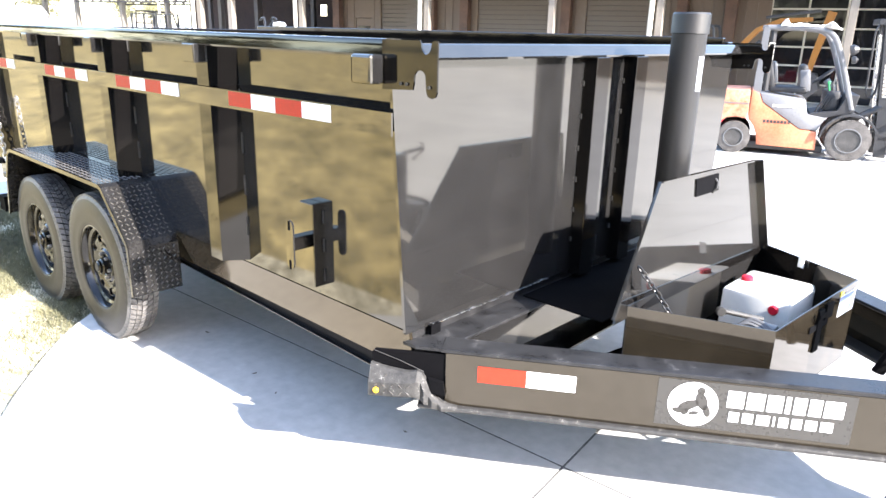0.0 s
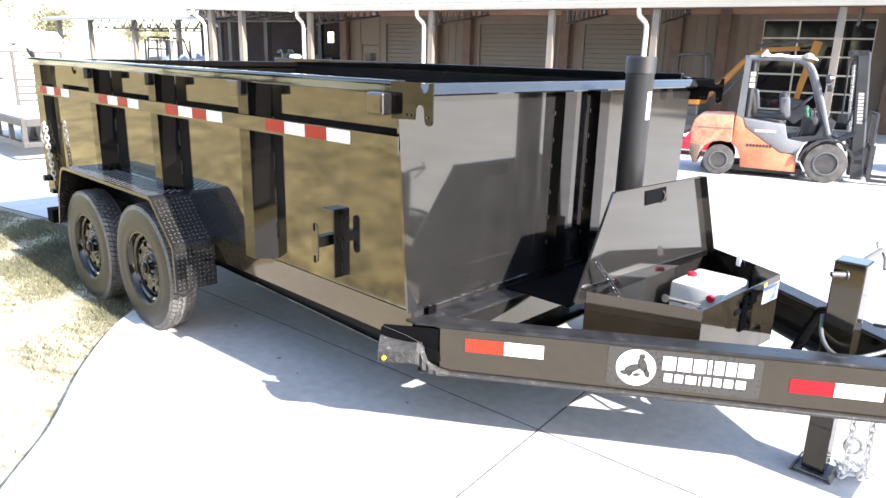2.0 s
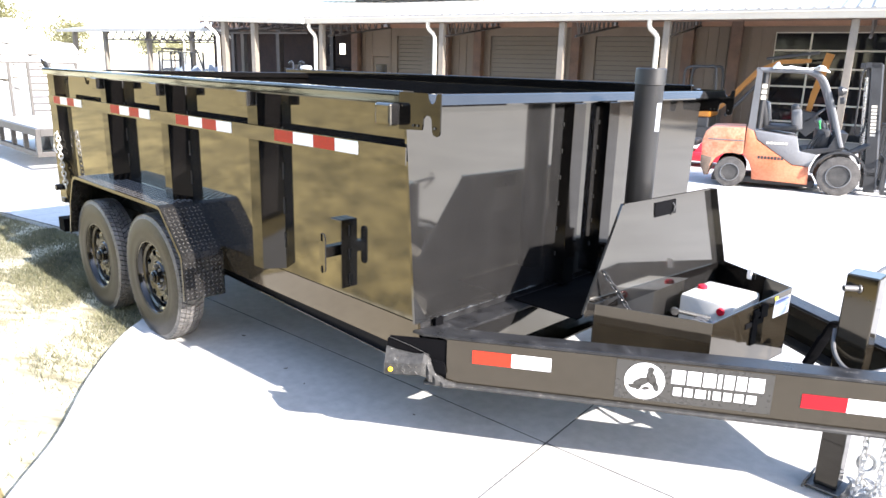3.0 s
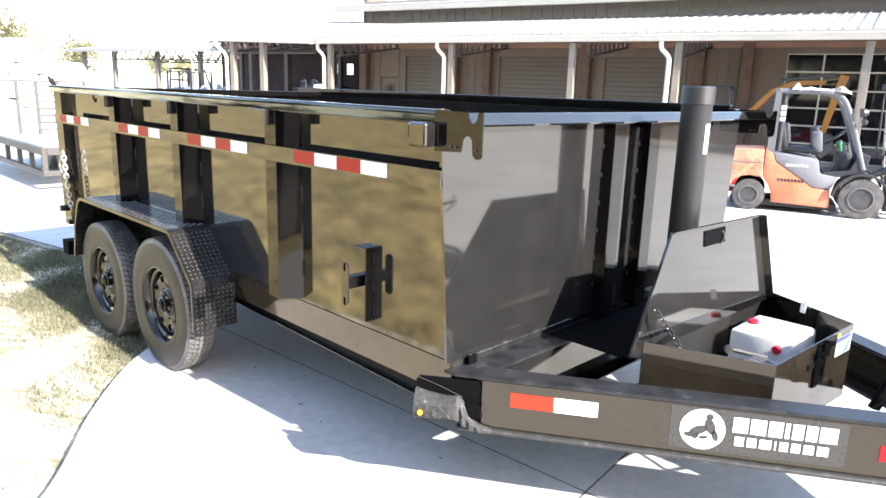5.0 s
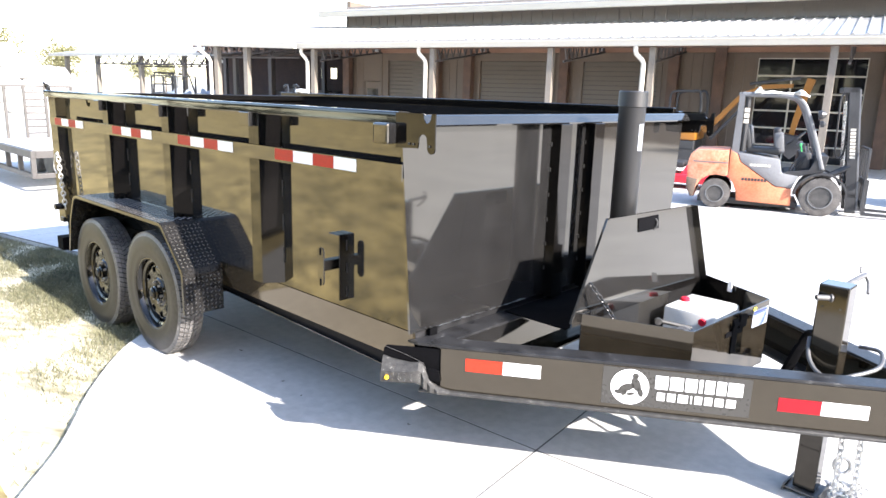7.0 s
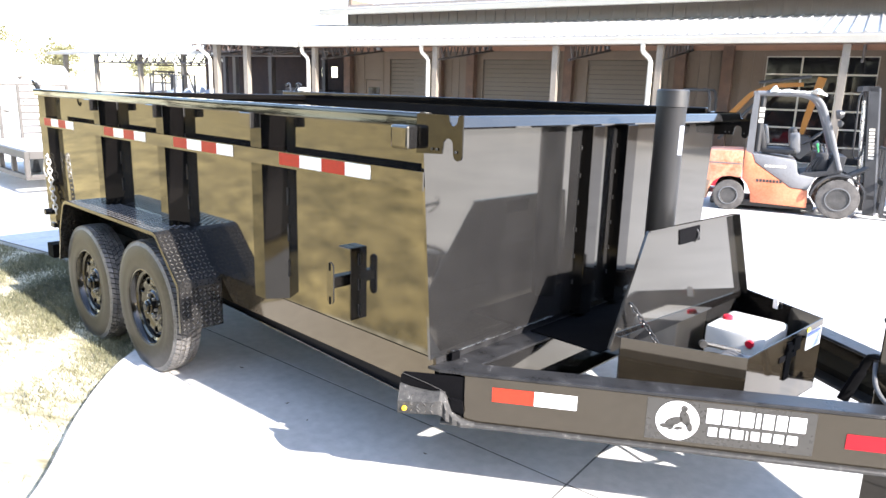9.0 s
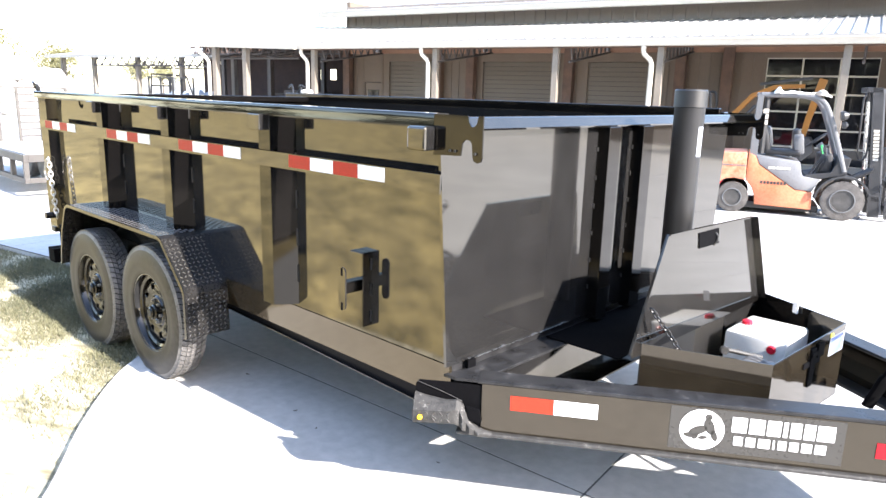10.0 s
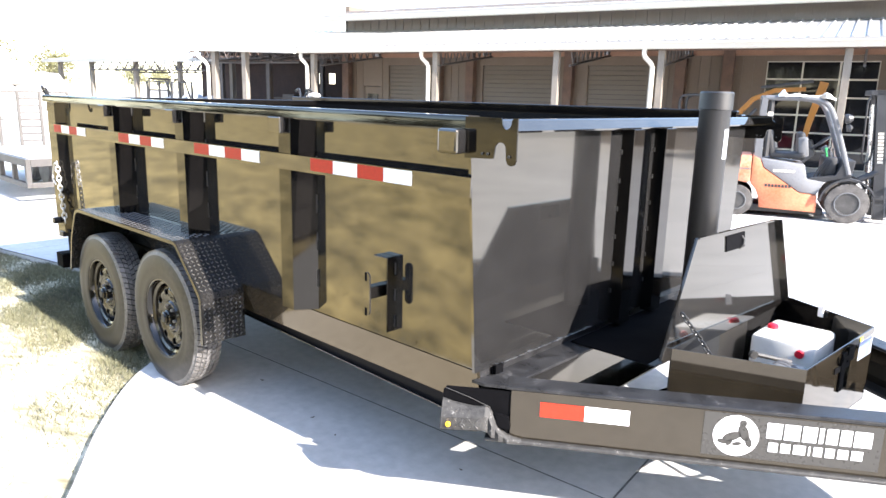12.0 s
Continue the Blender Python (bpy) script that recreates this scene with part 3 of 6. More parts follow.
# ---- wheels ----
def tyre_mesh(R=0.434, w=0.090, rim=0.242):
    """A tyre about local z: bulged sidewalls, ribs and tread blocks."""
    bm = B()
    prof = [(rim, -w * 0.80), (rim + 0.010, -w * 0.93), (rim + 0.03, -w * 0.985), (rim + 0.034, -w * 0.975), (rim + 0.075, -w * 1.03), (rim + 0.105, -w * 1.02), (R - 0.035, -w * 0.93), (R - 0.022, -w * 0.88), (R - 0.013, -w * 0.80),
            (R - 0.010, -w * 0.4), (R - 0.009, 0), (R - 0.010, w * 0.4), (R - 0.013, w * 0.80), (R - 0.03, w * 0.93), (rim + 0.1, w * 1.02), (rim + 0.01, w * 0.93), (rim, w * 0.8)]
    lathe(bm, prof, 72, close=True)
    for f in bm.faces:
        c = f.calc_center_median()
        r = math.hypot(c.x, c.y)
        # groove faces get a darker rubber, painting in the shade between the blocks
        f.material_index = 2 if r > R - 0.016 and abs(c.z) < w * 0.83 else 0 if r > R - 0.05 else 1
    ribs = [(-0.86, -0.53), (-0.48, -0.19), (-0.15, 0.15), (0.19, 0.48), (0.53, 0.86)]
    nb = 72
    for k in range(nb):
        for q, (a, b) in enumerate(ribs):
            off = (0.35 if q % 2 else 0.0)
            t0 = 2 * math.pi * (k + off) / nb
            t1 = 2 * math.pi * (k + off + 0.80) / nb
            sk = 0.03 * (1 if q < 2 else -1)
            lo, hi = [], []
            for (t, h, s) in ((t0, a, 0), (t1, a, 0), (t1 + sk, b, 0), (t0 + sk, b, 0)):
                drop = 0.006 if abs(h) > 0.8 else 0.0
                lo.append(((R - 0.016) * math.cos(t), (R - 0.016) * math.sin(t), h * w))
                hi.append(((R - drop) * math.cos(t), (R - drop) * math.sin(t), h * w))
            hexa(bm, lo, hi)
    return bm


def rim_mesh(rim=0.247, w=0.082):
    bm = B()
    lathe(bm, [(rim + 0.004, -w * 0.90), (rim + 0.006, -w * 0.97), (rim - 0.006, -w * 0.97), (rim - 0.012, -w * 0.86), (rim - 0.018, -w * 0.55), (rim - 0.034, -w * 0.45), (rim - 0.040, -w * 0.20), (rim - 0.042, w * 0.7), (rim - 0.036, w * 0.7), (rim - 0.03, -w * 0.2), (rim - 0.005, -w * 0.6)], 64, close=True)
    return bm


def disc_mesh(rim=0.247, w=0.082):
    """The dished wheel centre with eight oval windows."""
    bm = B()
    rings = [(r, h + 0.034) for r, h in ((0.045, -0.070), (0.090, -0.068), (0.102, -0.058), (0.116, -0.058), (0.130, -0.062), (0.142, -0.066), (0.154, -0.068), (0.166, -0.068), (0.178, -0.065), (0.190, -0.056), (rim - 0.038, -0.040))]
    seg = 96
    vs = [[bm.verts.new((r * math.cos(2 * math.pi * k / seg), r * math.sin(2 * math.pi * k / seg), h)) for k in range(seg)] for r, h in rings]
    for i in range(len(rings) - 1):
        for k in range(seg):
            r = (rings[i][0] + rings[i + 1][0]) / 2
            a = ((k + 0.5) % 12 - 6) * 2 * math.pi / seg * 0.140
            if ((r - 0.160) / 0.019) ** 2 + (a / 0.021) ** 2 < 1.0:
                continue
            bm.faces.new((vs[i][k], vs[i][(k + 1) % seg], vs[i + 1][(k + 1) % seg], vs[i + 1][k]))
    return bm


def place_part(ob, m):
    ob.matrix_local = m
    return ob


for x, z, tilt in ((-2.372, 0.408, 10), (-3.366, 0.350, 33)):
    m = pose(x, -0.128, z) @ pose(0, 0, 0, -90) @ pose(0, 0, 0, 0, 0, tilt)
    t = place_part(part("wheel", tyre_mesh(), [RUBBER, SIDEWALL, GROOVE], trailer, "tyre with blocky tread on a black steel wheel", smooth=True, angle=30), m)
    part("rim", rim_mesh(), RIMP, t, "glossy black steel rim", smooth=True)
    d = part("wheel_disc", disc_mesh(), RIMP, t, "black steel disc with oval windows", smooth=True)
    sol = d.modifiers.new("thick", "SOLIDIFY")
    sol.thickness, sol.offset = 0.005, 1
    bm = B()
    lathe(bm, [(0.0, -0.084), (0.028, -0.084), (0.036, -0.078), (0.038, -0.066), (0.047, -0.060), (0.049, -0.024), (0.03, -0.020)], 32)
    part("hub", bm, GLOSS, t, "black hub with grease cap", smooth=True)
    bm = B()
    lathe(bm, [(0.0, -0.088), (0.022, -0.088), (0.024, -0.0835), (0, -0.0835)], 20)
    part("grease_cap", bm, EDGE, t, smooth=True)
    bm = B()
    for k in range(6):
        bm = B()
        a = 2 * math.pi * k / 6
        lathe(bm, [(0.0, -0.082), (0.009, -0.080), (0.011, -0.058), (0.011, -0.05)], 6, pose(0.070 * math.cos(a), 0.070 * math.sin(a), 0.026))
        part("lug_nut", bm, DULL, t, "dull steel lug nut")
    bm = B()
    lathe(bm, [(0.0, 0.0), (0.16, 0.0), (0.16, 0.06), (0.05, 0.06), (0.04, 0.4)], 24)
    part("brake_drum", bm, SATIN, t)

# ---- fender ----
def strip(bm, prof, y0, y1, thick):
    """A folded sheet: outline in x and z, spanning y0 to y1."""
    n = len(prof)
    nor = []
    for i in range(n):
        a, b = Vector(prof[max(i - 1, 0)]), Vector(prof[min(i + 1, n - 1)])
        d = (b - a).normalized()
        nor.append(Vector((d.y, -d.x)))
    vs = []
    for i in range(n):
        p, q = Vector(prof[i]), Vector(prof[i]) + nor[i] * thick
        vs.append([bm.verts.new((p.x, y0, p.y)), bm.verts.new((p.x, y1, p.y)), bm.verts.new((q.x, y1, q.y)), bm.verts.new((q.x, y0, q.y))])
    for a, b in zip(vs, vs[1:]):
        for k in range(4):
            bm.faces.new((a[k], a[(k + 1) % 4], b[(k + 1) % 4], b[k]))
    bm.faces.new(vs[0][::-1])
    bm.faces.new(vs[-1])
    return bm


FEND = [(-3.835, 0.455), (-3.765, 0.70), (-3.745, 0.745), (-3.655, 0.905), (-3.625, 0.930), (-3.57, 0.945), (-2.10, 0.950), (-2.06, 0.938), (-1.812, 0.690), (-1.797, 0.655), (-1.795, 0.395)]
bm = B()
strip(bm, FEND, -0.250, WALL_Y - 0.001, 0.006)
strip(bm, FEND, -0.252, -0.244, 0.022)
fender = part("fender", bm, PLATE, trailer, "folded black tread-plate tandem fender")
bm = B()
lozenges(bm, (-3.56, -0.243, 0.9450), (1.45, 0, 0.005), (0, 1, 0), (-0.003, 0, 1), 1.45, 0.248, 0.027, 0.024, 0.0075, 0.0032)
lozenges(bm, (-2.054, -0.243, 0.9325), (0.248, 0, -0.248), (0, 1, 0), (0.707, 0, 0.707), 0.335, 0.248, 0.027, 0.024, 0.0075, 0.0032)
lozenges(bm, (-1.7945, -0.243, 0.645), (0.002, 0, -0.25), (0, 1, 0), (1, 0, 0), 0.245, 0.248, 0.027, 0.024, 0.0075, 0.0032)
tagged(part("tread_pattern", bm, TREAD, fender), "raised tread bars of the fender plate", kind="stuff")
# rear light stub
bm = B()
box(bm, -4.405, -4.265, -0.165, -0.02, 0.36, 0.475, bev=0.004)
box(bm, -4.36, -4.30, -0.08, -0.03, 0.47, 0.66)
part("light_box", bm, MATTE, trailer, "black tail-light box behind the fender")
# axles
for x in (-2.375, -3.315):
    bm = B()
    sweep(bm, [(x, 0.02, 0.36), (x, WIDE - 0.02, 0.36)], 0.045, 12)
    part("axle", bm, SATIN, trailer)

# ---- tongue ----
BEAM_DIR = Vector((0.8383, 0.5452, 0))
CENTRE = 1.265


def beam(m, name="tongue_beam"):
    """A tongue beam along local x: web with flanges; local y points to the trailer's middle."""
    L = 2.25
    bm = B()
    box(bm, 0, L, 0.0, 0.016, 0.455, 0.662, m=m, bev=0.002)
    b = part(name, bm, BEAMP, trailer, "glossy black steel tongue beam")
    bm = B()
    box(bm, -0.02, L, -0.004, 0.105, 0.662, 0.678, m=m, bev=0.004)
    part("top_flange", bm, SATIN, b, "dusty scuffed top flange")
    bm = B()
    box(bm, -0.10, L, -0.022, 0.100, 0.436, 0.455, m=m, bev=0.007)
    part("bottom_flange", bm, EDGE, b, "worn bottom flange")
    return b


near_m = Matrix.Translation((0.142, 0.0655, 0)) @ Matrix.Rotation(math.atan2(BEAM_DIR.y, BEAM_DIR.x), 4, "Z")
near = beam(near_m)
far_m = Matrix.Translation((0, 2 * CENTRE, 0)) @ Matrix.Diagonal((1, -1, 1, 1)) @ near_m
beam(far_m)
# tape and decal on the near beam
for s0, s1, mat, lab in ((0.118, 0.292, RED_TAPE, "red reflective tape"), (0.293, 0.466, WHITE_TAPE, "white reflective tape"), (1.483, 1.655, RED_TAPE2, "red reflective tape"), (1.656, 1.842, WHITE_TAPE, "white reflective tape")):
    bm = B()
    z0 = 0.560 if s0 < 1 else 0.525
    box(bm, s0, s1, -0.0028, -0.0002, z0, z0 + 0.062, m=near_m)
    part("tape", bm, mat, near, lab)
bm = B()
box(bm, 0.742, 1.372, -0.0018, -0.0002, 0.478, 0.655, m=near_m)
decal = part("decal", bm, DECAL, trailer, "grey film decal with a white round emblem and bars")
bm = B()
lathe(bm, [(0, 0), (0.083, 0), (0.083, 0.0015), (0, 0.0015)], 48, near_m @ pose(0.862, -0.0020, 0.567, 90))
part("emblem_disc", bm, WHITE_TAPE, decal, "white round emblem")
bm = B()
for cx, cz, rx, rz, a in ((0.848, 0.563, 0.036, 0.018, 24), (0.889, 0.582, 0.019, 0.034, 22), (0.884, 0.621, 0.014, 0.014, 0), (0.815, 0.540, 0.020, 0.010, -10), (0.909, 0.547, 0.012, 0.024, 18), (0.868, 0.535, 0.018, 0.008, 12), (0.840, 0.538, 0.010, 0.016, -30)):
    pts = [(cx + rx * math.cos(t) * math.cos(radians(a)) - rz * math.sin(t) * math.sin(radians(a)), cz + rx * math.cos(t) * math.sin(radians(a)) + rz * math.sin(t) * math.cos(radians(a))) for t in [2 * math.pi * k / 18 for k in range(18)]]
    prism(bm, pts, 0.0008, near_m @ pose(0, -0.0037, 0) @ pose(0, 0, 0, 90))
part("emblem_shape", bm, DECAL, decal, "dark rounded shapes in the emblem")
for s0, s1 in ((0.970, 1.028), (1.033, 1.092), (1.097, 1.150), (1.155, 1.174), (1.180, 1.223), (1.228, 1.271), (1.275, 1.340)):
    bm = B()
    box(bm, s0, s1 - 0.004, -0.0036, -0.0018, 0.570, 0.632, m=near_m, bev=0.0006)
    part("emblem_bar", bm, WHITE_TAPE, decal, "white bar")
for s0, s1 in ((0.982, 1.021), (1.026, 1.066), (1.071, 1.119), (1.124, 1.136), (1.142, 1.178), (1.183, 1.221), (1.226, 1.268), (1.273, 1.318)):
    bm = B()
    box(bm, s0, s1 - 0.006, -0.0036, -0.0018, 0.516, 0.553, m=near_m, bev=0.0006)
    part("emblem_bar", bm, WHITE_TAPE, decal, "white bar")

# ---- front step at the corner: a bent tread plate in front of the beam's outer end ----
bm = B()
STEP = [(-0.275, 0.057, 0.486, 0.546, 0.602), (-0.235, 0.056, 0.487, 0.548, 0.590), (-0.19, 0.055, 0.489, 0.550, 0.583), (-0.145, 0.054, 0.492, 0.553, 0.578), (-0.115, 0.052, 0.494, 0.556, 0.580), (-0.100, 0.046, 0.490, 0.560, 0.586), (-0.085, 0.034, 0.478, 0.552, 0.580), (-0.070, 0.044, 0.466, 0.524, 0.556), (-0.055, 0.033, 0.458, 0.498, 0.520), (-0.040, 0.042, 0.450, 0.484, 0.492), (-0.022, 0.030, 0.446, 0.470, 0.480), (-0.005, 0.036, 0.441, 0.460, 0.468), (0.02, 0.027, 0.4375, 0.456, 0.460), (0.05, 0.0225, 0.4365, 0.452, 0.4565)]
rings = []
for s, n, zb, zt, zr in STEP:
    rings.append([bm.verts.new(near_m @ Vector(p)) for p in ((s, 0.0, zb), (s, -n * 0.94, zb), (s, -n, zb + 0.006), (s, -n, zt - 0.004), (s, -n * 0.93, zt), (s, -0.016, zr), (s, 0.0, zr))])
for a, b in zip(rings, rings[1:]):
    for k in range(7):
        bm.faces.new((a[k], a[(k + 1) % 7], b[(k + 1) % 7], b[k]))
bm.faces.new(rings[0][::-1])
bm.faces.new(rings[-1])
step = part("step", bm, STEPM, trailer, "worn bent tread-plate step at the front corner", smooth=True, angle=18)
bm = B()
rot = near_m.to_3x3()
lozenges(bm, near_m @ Vector((-0.262, -0.0555, 0.489)), rot @ Vector((1, 0.01, 0.03)), rot @ Vector((0, 0, 1)), rot @ Vector((0, -1, 0)), 0.15, 0.058, 0.026, 0.024, 0.008, 0.0025)
lozenges(bm, near_m @ Vector((-0.255, -0.050, 0.552)), rot @ Vector((1, 0.01, -0.05)), rot @ Vector((0, 0.036, 0.035)), rot @ Vector((0, -0.7, 0.7)), 0.16, 0.040, 0.026, 0.022, 0.007, 0.002)
tagged(part("tread_pattern", bm, TREAD, step), "raised tread bars of the step", kind="stuff")
# shade of the hollow behind the step, painted as a matt black panel
bm = B()
prism(bm, [(-0.277, 0.47), (-0.277, 0.632), (-0.264, 0.648), (0.0, 0.652), (0.0, 0.47)], 0.010, near_m @ pose(0, 0.016, 0) @ pose(0, 0, 0, 90))
panel = part("step_back", bm, MATTE, trailer, "black panel standing for the shaded hollow behind the step")
bm = B()
sweep(bm, [near_m @ Vector(p) for p in ((-0.268, 0.003, 0.644), (-0.17, 0.003, 0.612), (-0.080, 0.003, 0.576))], 0.0013, 6)
part("fold_line", bm, EDGE, panel)
# black block for the shade in the notch
bm = B()
hexa(bm, [near_m @ Vector(p) for p in ((-0.05, -0.018, 0.50), (0.004, -0.018, 0.497), (0.004, -0.002, 0.497), (-0.05, -0.002, 0.50))], [near_m @ Vector(p) for p in ((-0.06, -0.018, 0.56), (-0.005, -0.018, 0.548), (-0.005, -0.002, 0.548), (-0.06, -0.002, 0.56))])
part("notch", bm, MATTE, panel)
bm = B()
lathe(bm, [(0.0, 0.0), (0.011, 0.0), (0.011, 0.006), (0.008, 0.010), (0, 0.011)], 16, near_m @ pose(-0.245, -0.0565, 0.514, 90))
part("marker_lamp", bm, AMBER, step, "round amber marker lamp", smooth=True)

# cross members and the deck plate between the beams
bm = B()
box(bm, -0.05, 0.115, 0.10, 2 * CENTRE - 0.10, 0.655, 0.668, bev=0.003)
part("front_cross_member", bm, SATIN, trailer, "dusty black cross member under the box front")
bm = B()
box(bm, 0.022, 0.112, 0.125, 2 * CENTRE - 0.125, 0.455, 0.6545)
part("cross_member_web", bm, WALLP, trailer, "glossy black face of the front cross member")
bm = B()
box(bm, 0.03, 0.195, 0.20, 2 * CENTRE - 0.20, 0.442, 0.454, bev=0.003)
part("cross_member_foot", bm, GLOSS, trailer, "black lower flange of the front cross member")
bm = B()
prism(bm, [(0.285, 0.27), (0.55, 0.44), (0.55, 1.20), (0.41, 1.20), (0.36, 0.98), (0.285, 0.52)], 0.006, pose(0, 0, 0.4535))
part("tongue_pan", bm, GLOSS, trailer, "black pan between the tongue beams")
# base plate widened in flat black to paint shade over the cross member
bm = B()
box(bm, 0.004, 0.40, 0.70, 1.75, 0.6685, 0.676, bev=0.002)
part("hoist_base", bm, MATTE, trailer, "hoist base plate, widened and blackened to stand for shade")
# hoist cylinder standing behind the tool box
bm = B()
lathe(bm, [(0.0, 0.60), (0.0705, 0.60), (0.0705, 1.772), (0.072, 1.775), (0.0765, 1.777), (0.0765, 1.852), (0.0715, 1.859), (0, 1.859)], 48, pose(0.343, 1.285, 0))
hoist = part("hoist_cylinder", bm, PIPE, trailer, "tall matt black hydraulic hoist cylinder with a cap", smooth=True)
bm = B()
arc = [(0.0710 * math.cos(radians(a)), 0.0710 * math.sin(radians(a))) for a in range(-22, 8, 4)]
pts = arc + [(x * 1.008, y * 1.008) for x, y in arc[::-1]]
prism(bm, pts, 0.140, pose(0.343, 1.285, 1.548))
part("cylinder_label", bm, PAPER, hoist, "white paper label on the cylinder")

# ---- tool box with its raised lid ----
TB = [(0.545, 0.605), (1.005, 0.828), (1.075, 1.580), (0.565, 1.885)]
ZL = 0.46
ZTOP = (0.812, 0.792, 0.815, 0.802)


def wall_between(bm, a, b, z0, z1, t, zb=None):
    a, b = Vector(a), Vector(b)
    d = (b - a).normalized()
    nrm = Vector((-d.y, d.x)) * t
    zb = z1 if zb is None else zb
    hexa(bm, [(a.x, a.y, z0), (b.x, b.y, z0), (b.x + nrm.x, b.y + nrm.y, z0), (a.x + nrm.x, a.y + nrm.y, z0)],
         [(a.x, a.y, z1), (b.x, b.y, zb), (b.x + nrm.x, b.y + nrm.y, zb), (a.x + nrm.x, a.y + nrm.y, z1)])


tool = thing("tool_box", "open glossy black steel tool box on the trailer tongue", "tool box")
# one paint in truth; each face's copy carries its own painted-in reflection
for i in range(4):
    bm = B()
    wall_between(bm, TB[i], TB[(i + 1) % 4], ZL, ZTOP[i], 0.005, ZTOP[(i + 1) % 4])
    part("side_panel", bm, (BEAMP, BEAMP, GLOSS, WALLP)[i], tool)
bm = B()
prism(bm, TB, 0.005, pose(0, 0, ZL))
part("bottom_panel", bm, GLOSS, tool)
bm = B()
prism(bm, [(0.0, 0.0), (0.0, 0.055), (0.03, 0.06), (0.03, 0.0)], 0.006, pose(0.80, 1.725, 0.77, 90, 0, -28))
part("latch_strike", bm, WHITE_TAPE, tool)
bm = B()
prism(bm, [(0.60, 0.63), (1.0, 0.83), (1.02, 1.1), (0.60, 1.1)], 0.004, pose(0, 0, 0.60))
part("shelf", bm, GLOSS, tool)
# lid stands open against its hinge line
LID = [(0.515, 0.020), (1.855, 0.015), (1.722, 0.468), (0.830, 0.482)]
lid_m = pose(0.560, 0, 0.762) @ Matrix(((0, 0, 1, 0), (1, 0, 0, 0), (0, 1, 0, 0), (0, 0, 0, 1)))
lean = pose(0.560, 1.2, 0, 0, 0, -1.8) @ Matrix.Translation((-0.560, -1.2, 0)) @ Matrix.Translation((0.560, 0, 0.762)) @ Matrix.Rotation(radians(-5.5), 4, "Y") @ Matrix.Translation((-0.560, 0, -0.762))
bm = B()
prism(bm, LID, 0.005, lean @ lid_m)
lid = part("lid", bm, WALLP, tool, "raised mirror-glossy black lid")
bm = B()
for i in (1, 2, 3):
    a, b = Vector(LID[i]), Vector(LID[(i + 1) % 4])
    d = (b - a).normalized()
    nn = Vector((-d.y, d.x)) * 0.006
    prism(bm, [a, b, b + nn, a + nn], (0.042, 0.022, 0.014)[i - 1], lean @ lid_m)
part("lid_flange", bm, WALLP, lid, "folded flange round the lid")
bm = B()
prism(bm, [(0.525, 0.0), (1.85, 0.0), (1.845, 0.030), (0.560, 0.075)], 0.009, lean @ lid_m)
part("hinge_flange", bm, GLOSS, lid, "black flange along the hinge")
bm = B()
prism(bm, [(1.125, 0.380), (1.330, 0.380), (1.330, 0.452), (1.125, 0.452)], 0.010, lean @ lid_m)
lt = part("paddle_latch", bm, MATTE, lid, "recessed black paddle latch")
bm = B()
sweep(bm, [(0.530, 1.285, 1.135), (0.545, 1.29, 1.155), (0.543, 1.30, 1.178), (0.530, 1.30, 1.195)], 0.005)
part("latch_ring", bm, EDGE, lid, smooth=True)
bm = B()
lathe(bm, [(0, 0), (0.008, 0), (0.008, 0.012), (0, 0.012)], 16, pose(0.512, 1.235, 1.155, 0, 90))
part("latch_handle", bm, EDGE, lid, smooth=True)
bm = B()
chain(bm, [(0.572, 0.630, 0.955), (0.63, 0.668, 0.868), (0.69, 0.700, 0.772)], link=0.032, wire=0.0038, width=0.019)
part("lid_chain", bm, SATIN, tool, "dark lid chain", smooth=True)
# label and latch hardware on the front face of the tool box
bm = B()
fa, fb = Vector(TB[1]), Vector(TB[2])
fd = (fb - fa).normalized()
fm = Matrix.Translation((fa.x, fa.y, 0)) @ Matrix.Rotation(math.atan2(fd.y, fd.x), 4, "Z")
box(bm, 0.580, 0.745, -0.0012, -0.0002, 0.690, 0.783, m=fm)
lb = part("label", bm, PAPER, tool, "white data label with blue print")
bm = B()
for k in range(7):
    box(bm, 0.588, 0.736 - 0.012 * (k % 3), -0.0022, -0.0012, 0.697 + k * 0.0117, 0.7035 + k * 0.0117, m=fm)
part("label_print", bm, BLUEINK, lb, "rows of blue print")
bm = B()
box(bm, 0.575, 0.605, -0.003, -0.0012, 0.782, 0.799, m=fm)
part("caution_label", bm, YELLOW, tool, "small yellow label")
bm = B()
box(bm, 0.30, 0.47, -0.006, -0.0005, 0.695, 0.722, m=fm, bev=0.002)
box(bm, 0.435, 0.505, -0.008, -0.0005, 0.72, 0.785, m=fm, bev=0.002)
box(bm, 0.362, 0.412, -0.009, -0.0005, 0.60, 0.775, m=fm, bev=0.002)
box(bm, 0.365, 0.42, -0.013, -0.008, 0.738, 0.760, m=fm, bev=0.002)
part("hasp", bm, MATTE, tool, "black steel hasp")
# pipe fitting in the tool box
bm = B()
sweep(bm, [(0.74, 1.02, 0.735), (0.86, 1.14, 0.70)], 0.011, 10)
lathe(bm, [(0, 0), (0.018, 0), (0.020, 0.01), (0.018, 0.02), (0, 0.02)], 12, pose(0.735, 1.015, 0.735, 90, 0, 45))
part("valve_stem", bm, EDGE, tool, "steel valve stem", smooth=True)
bm = B()
box(bm, 0.84, 0.93, 1.06, 1.13, 0.63, 0.70, bev=0.01)
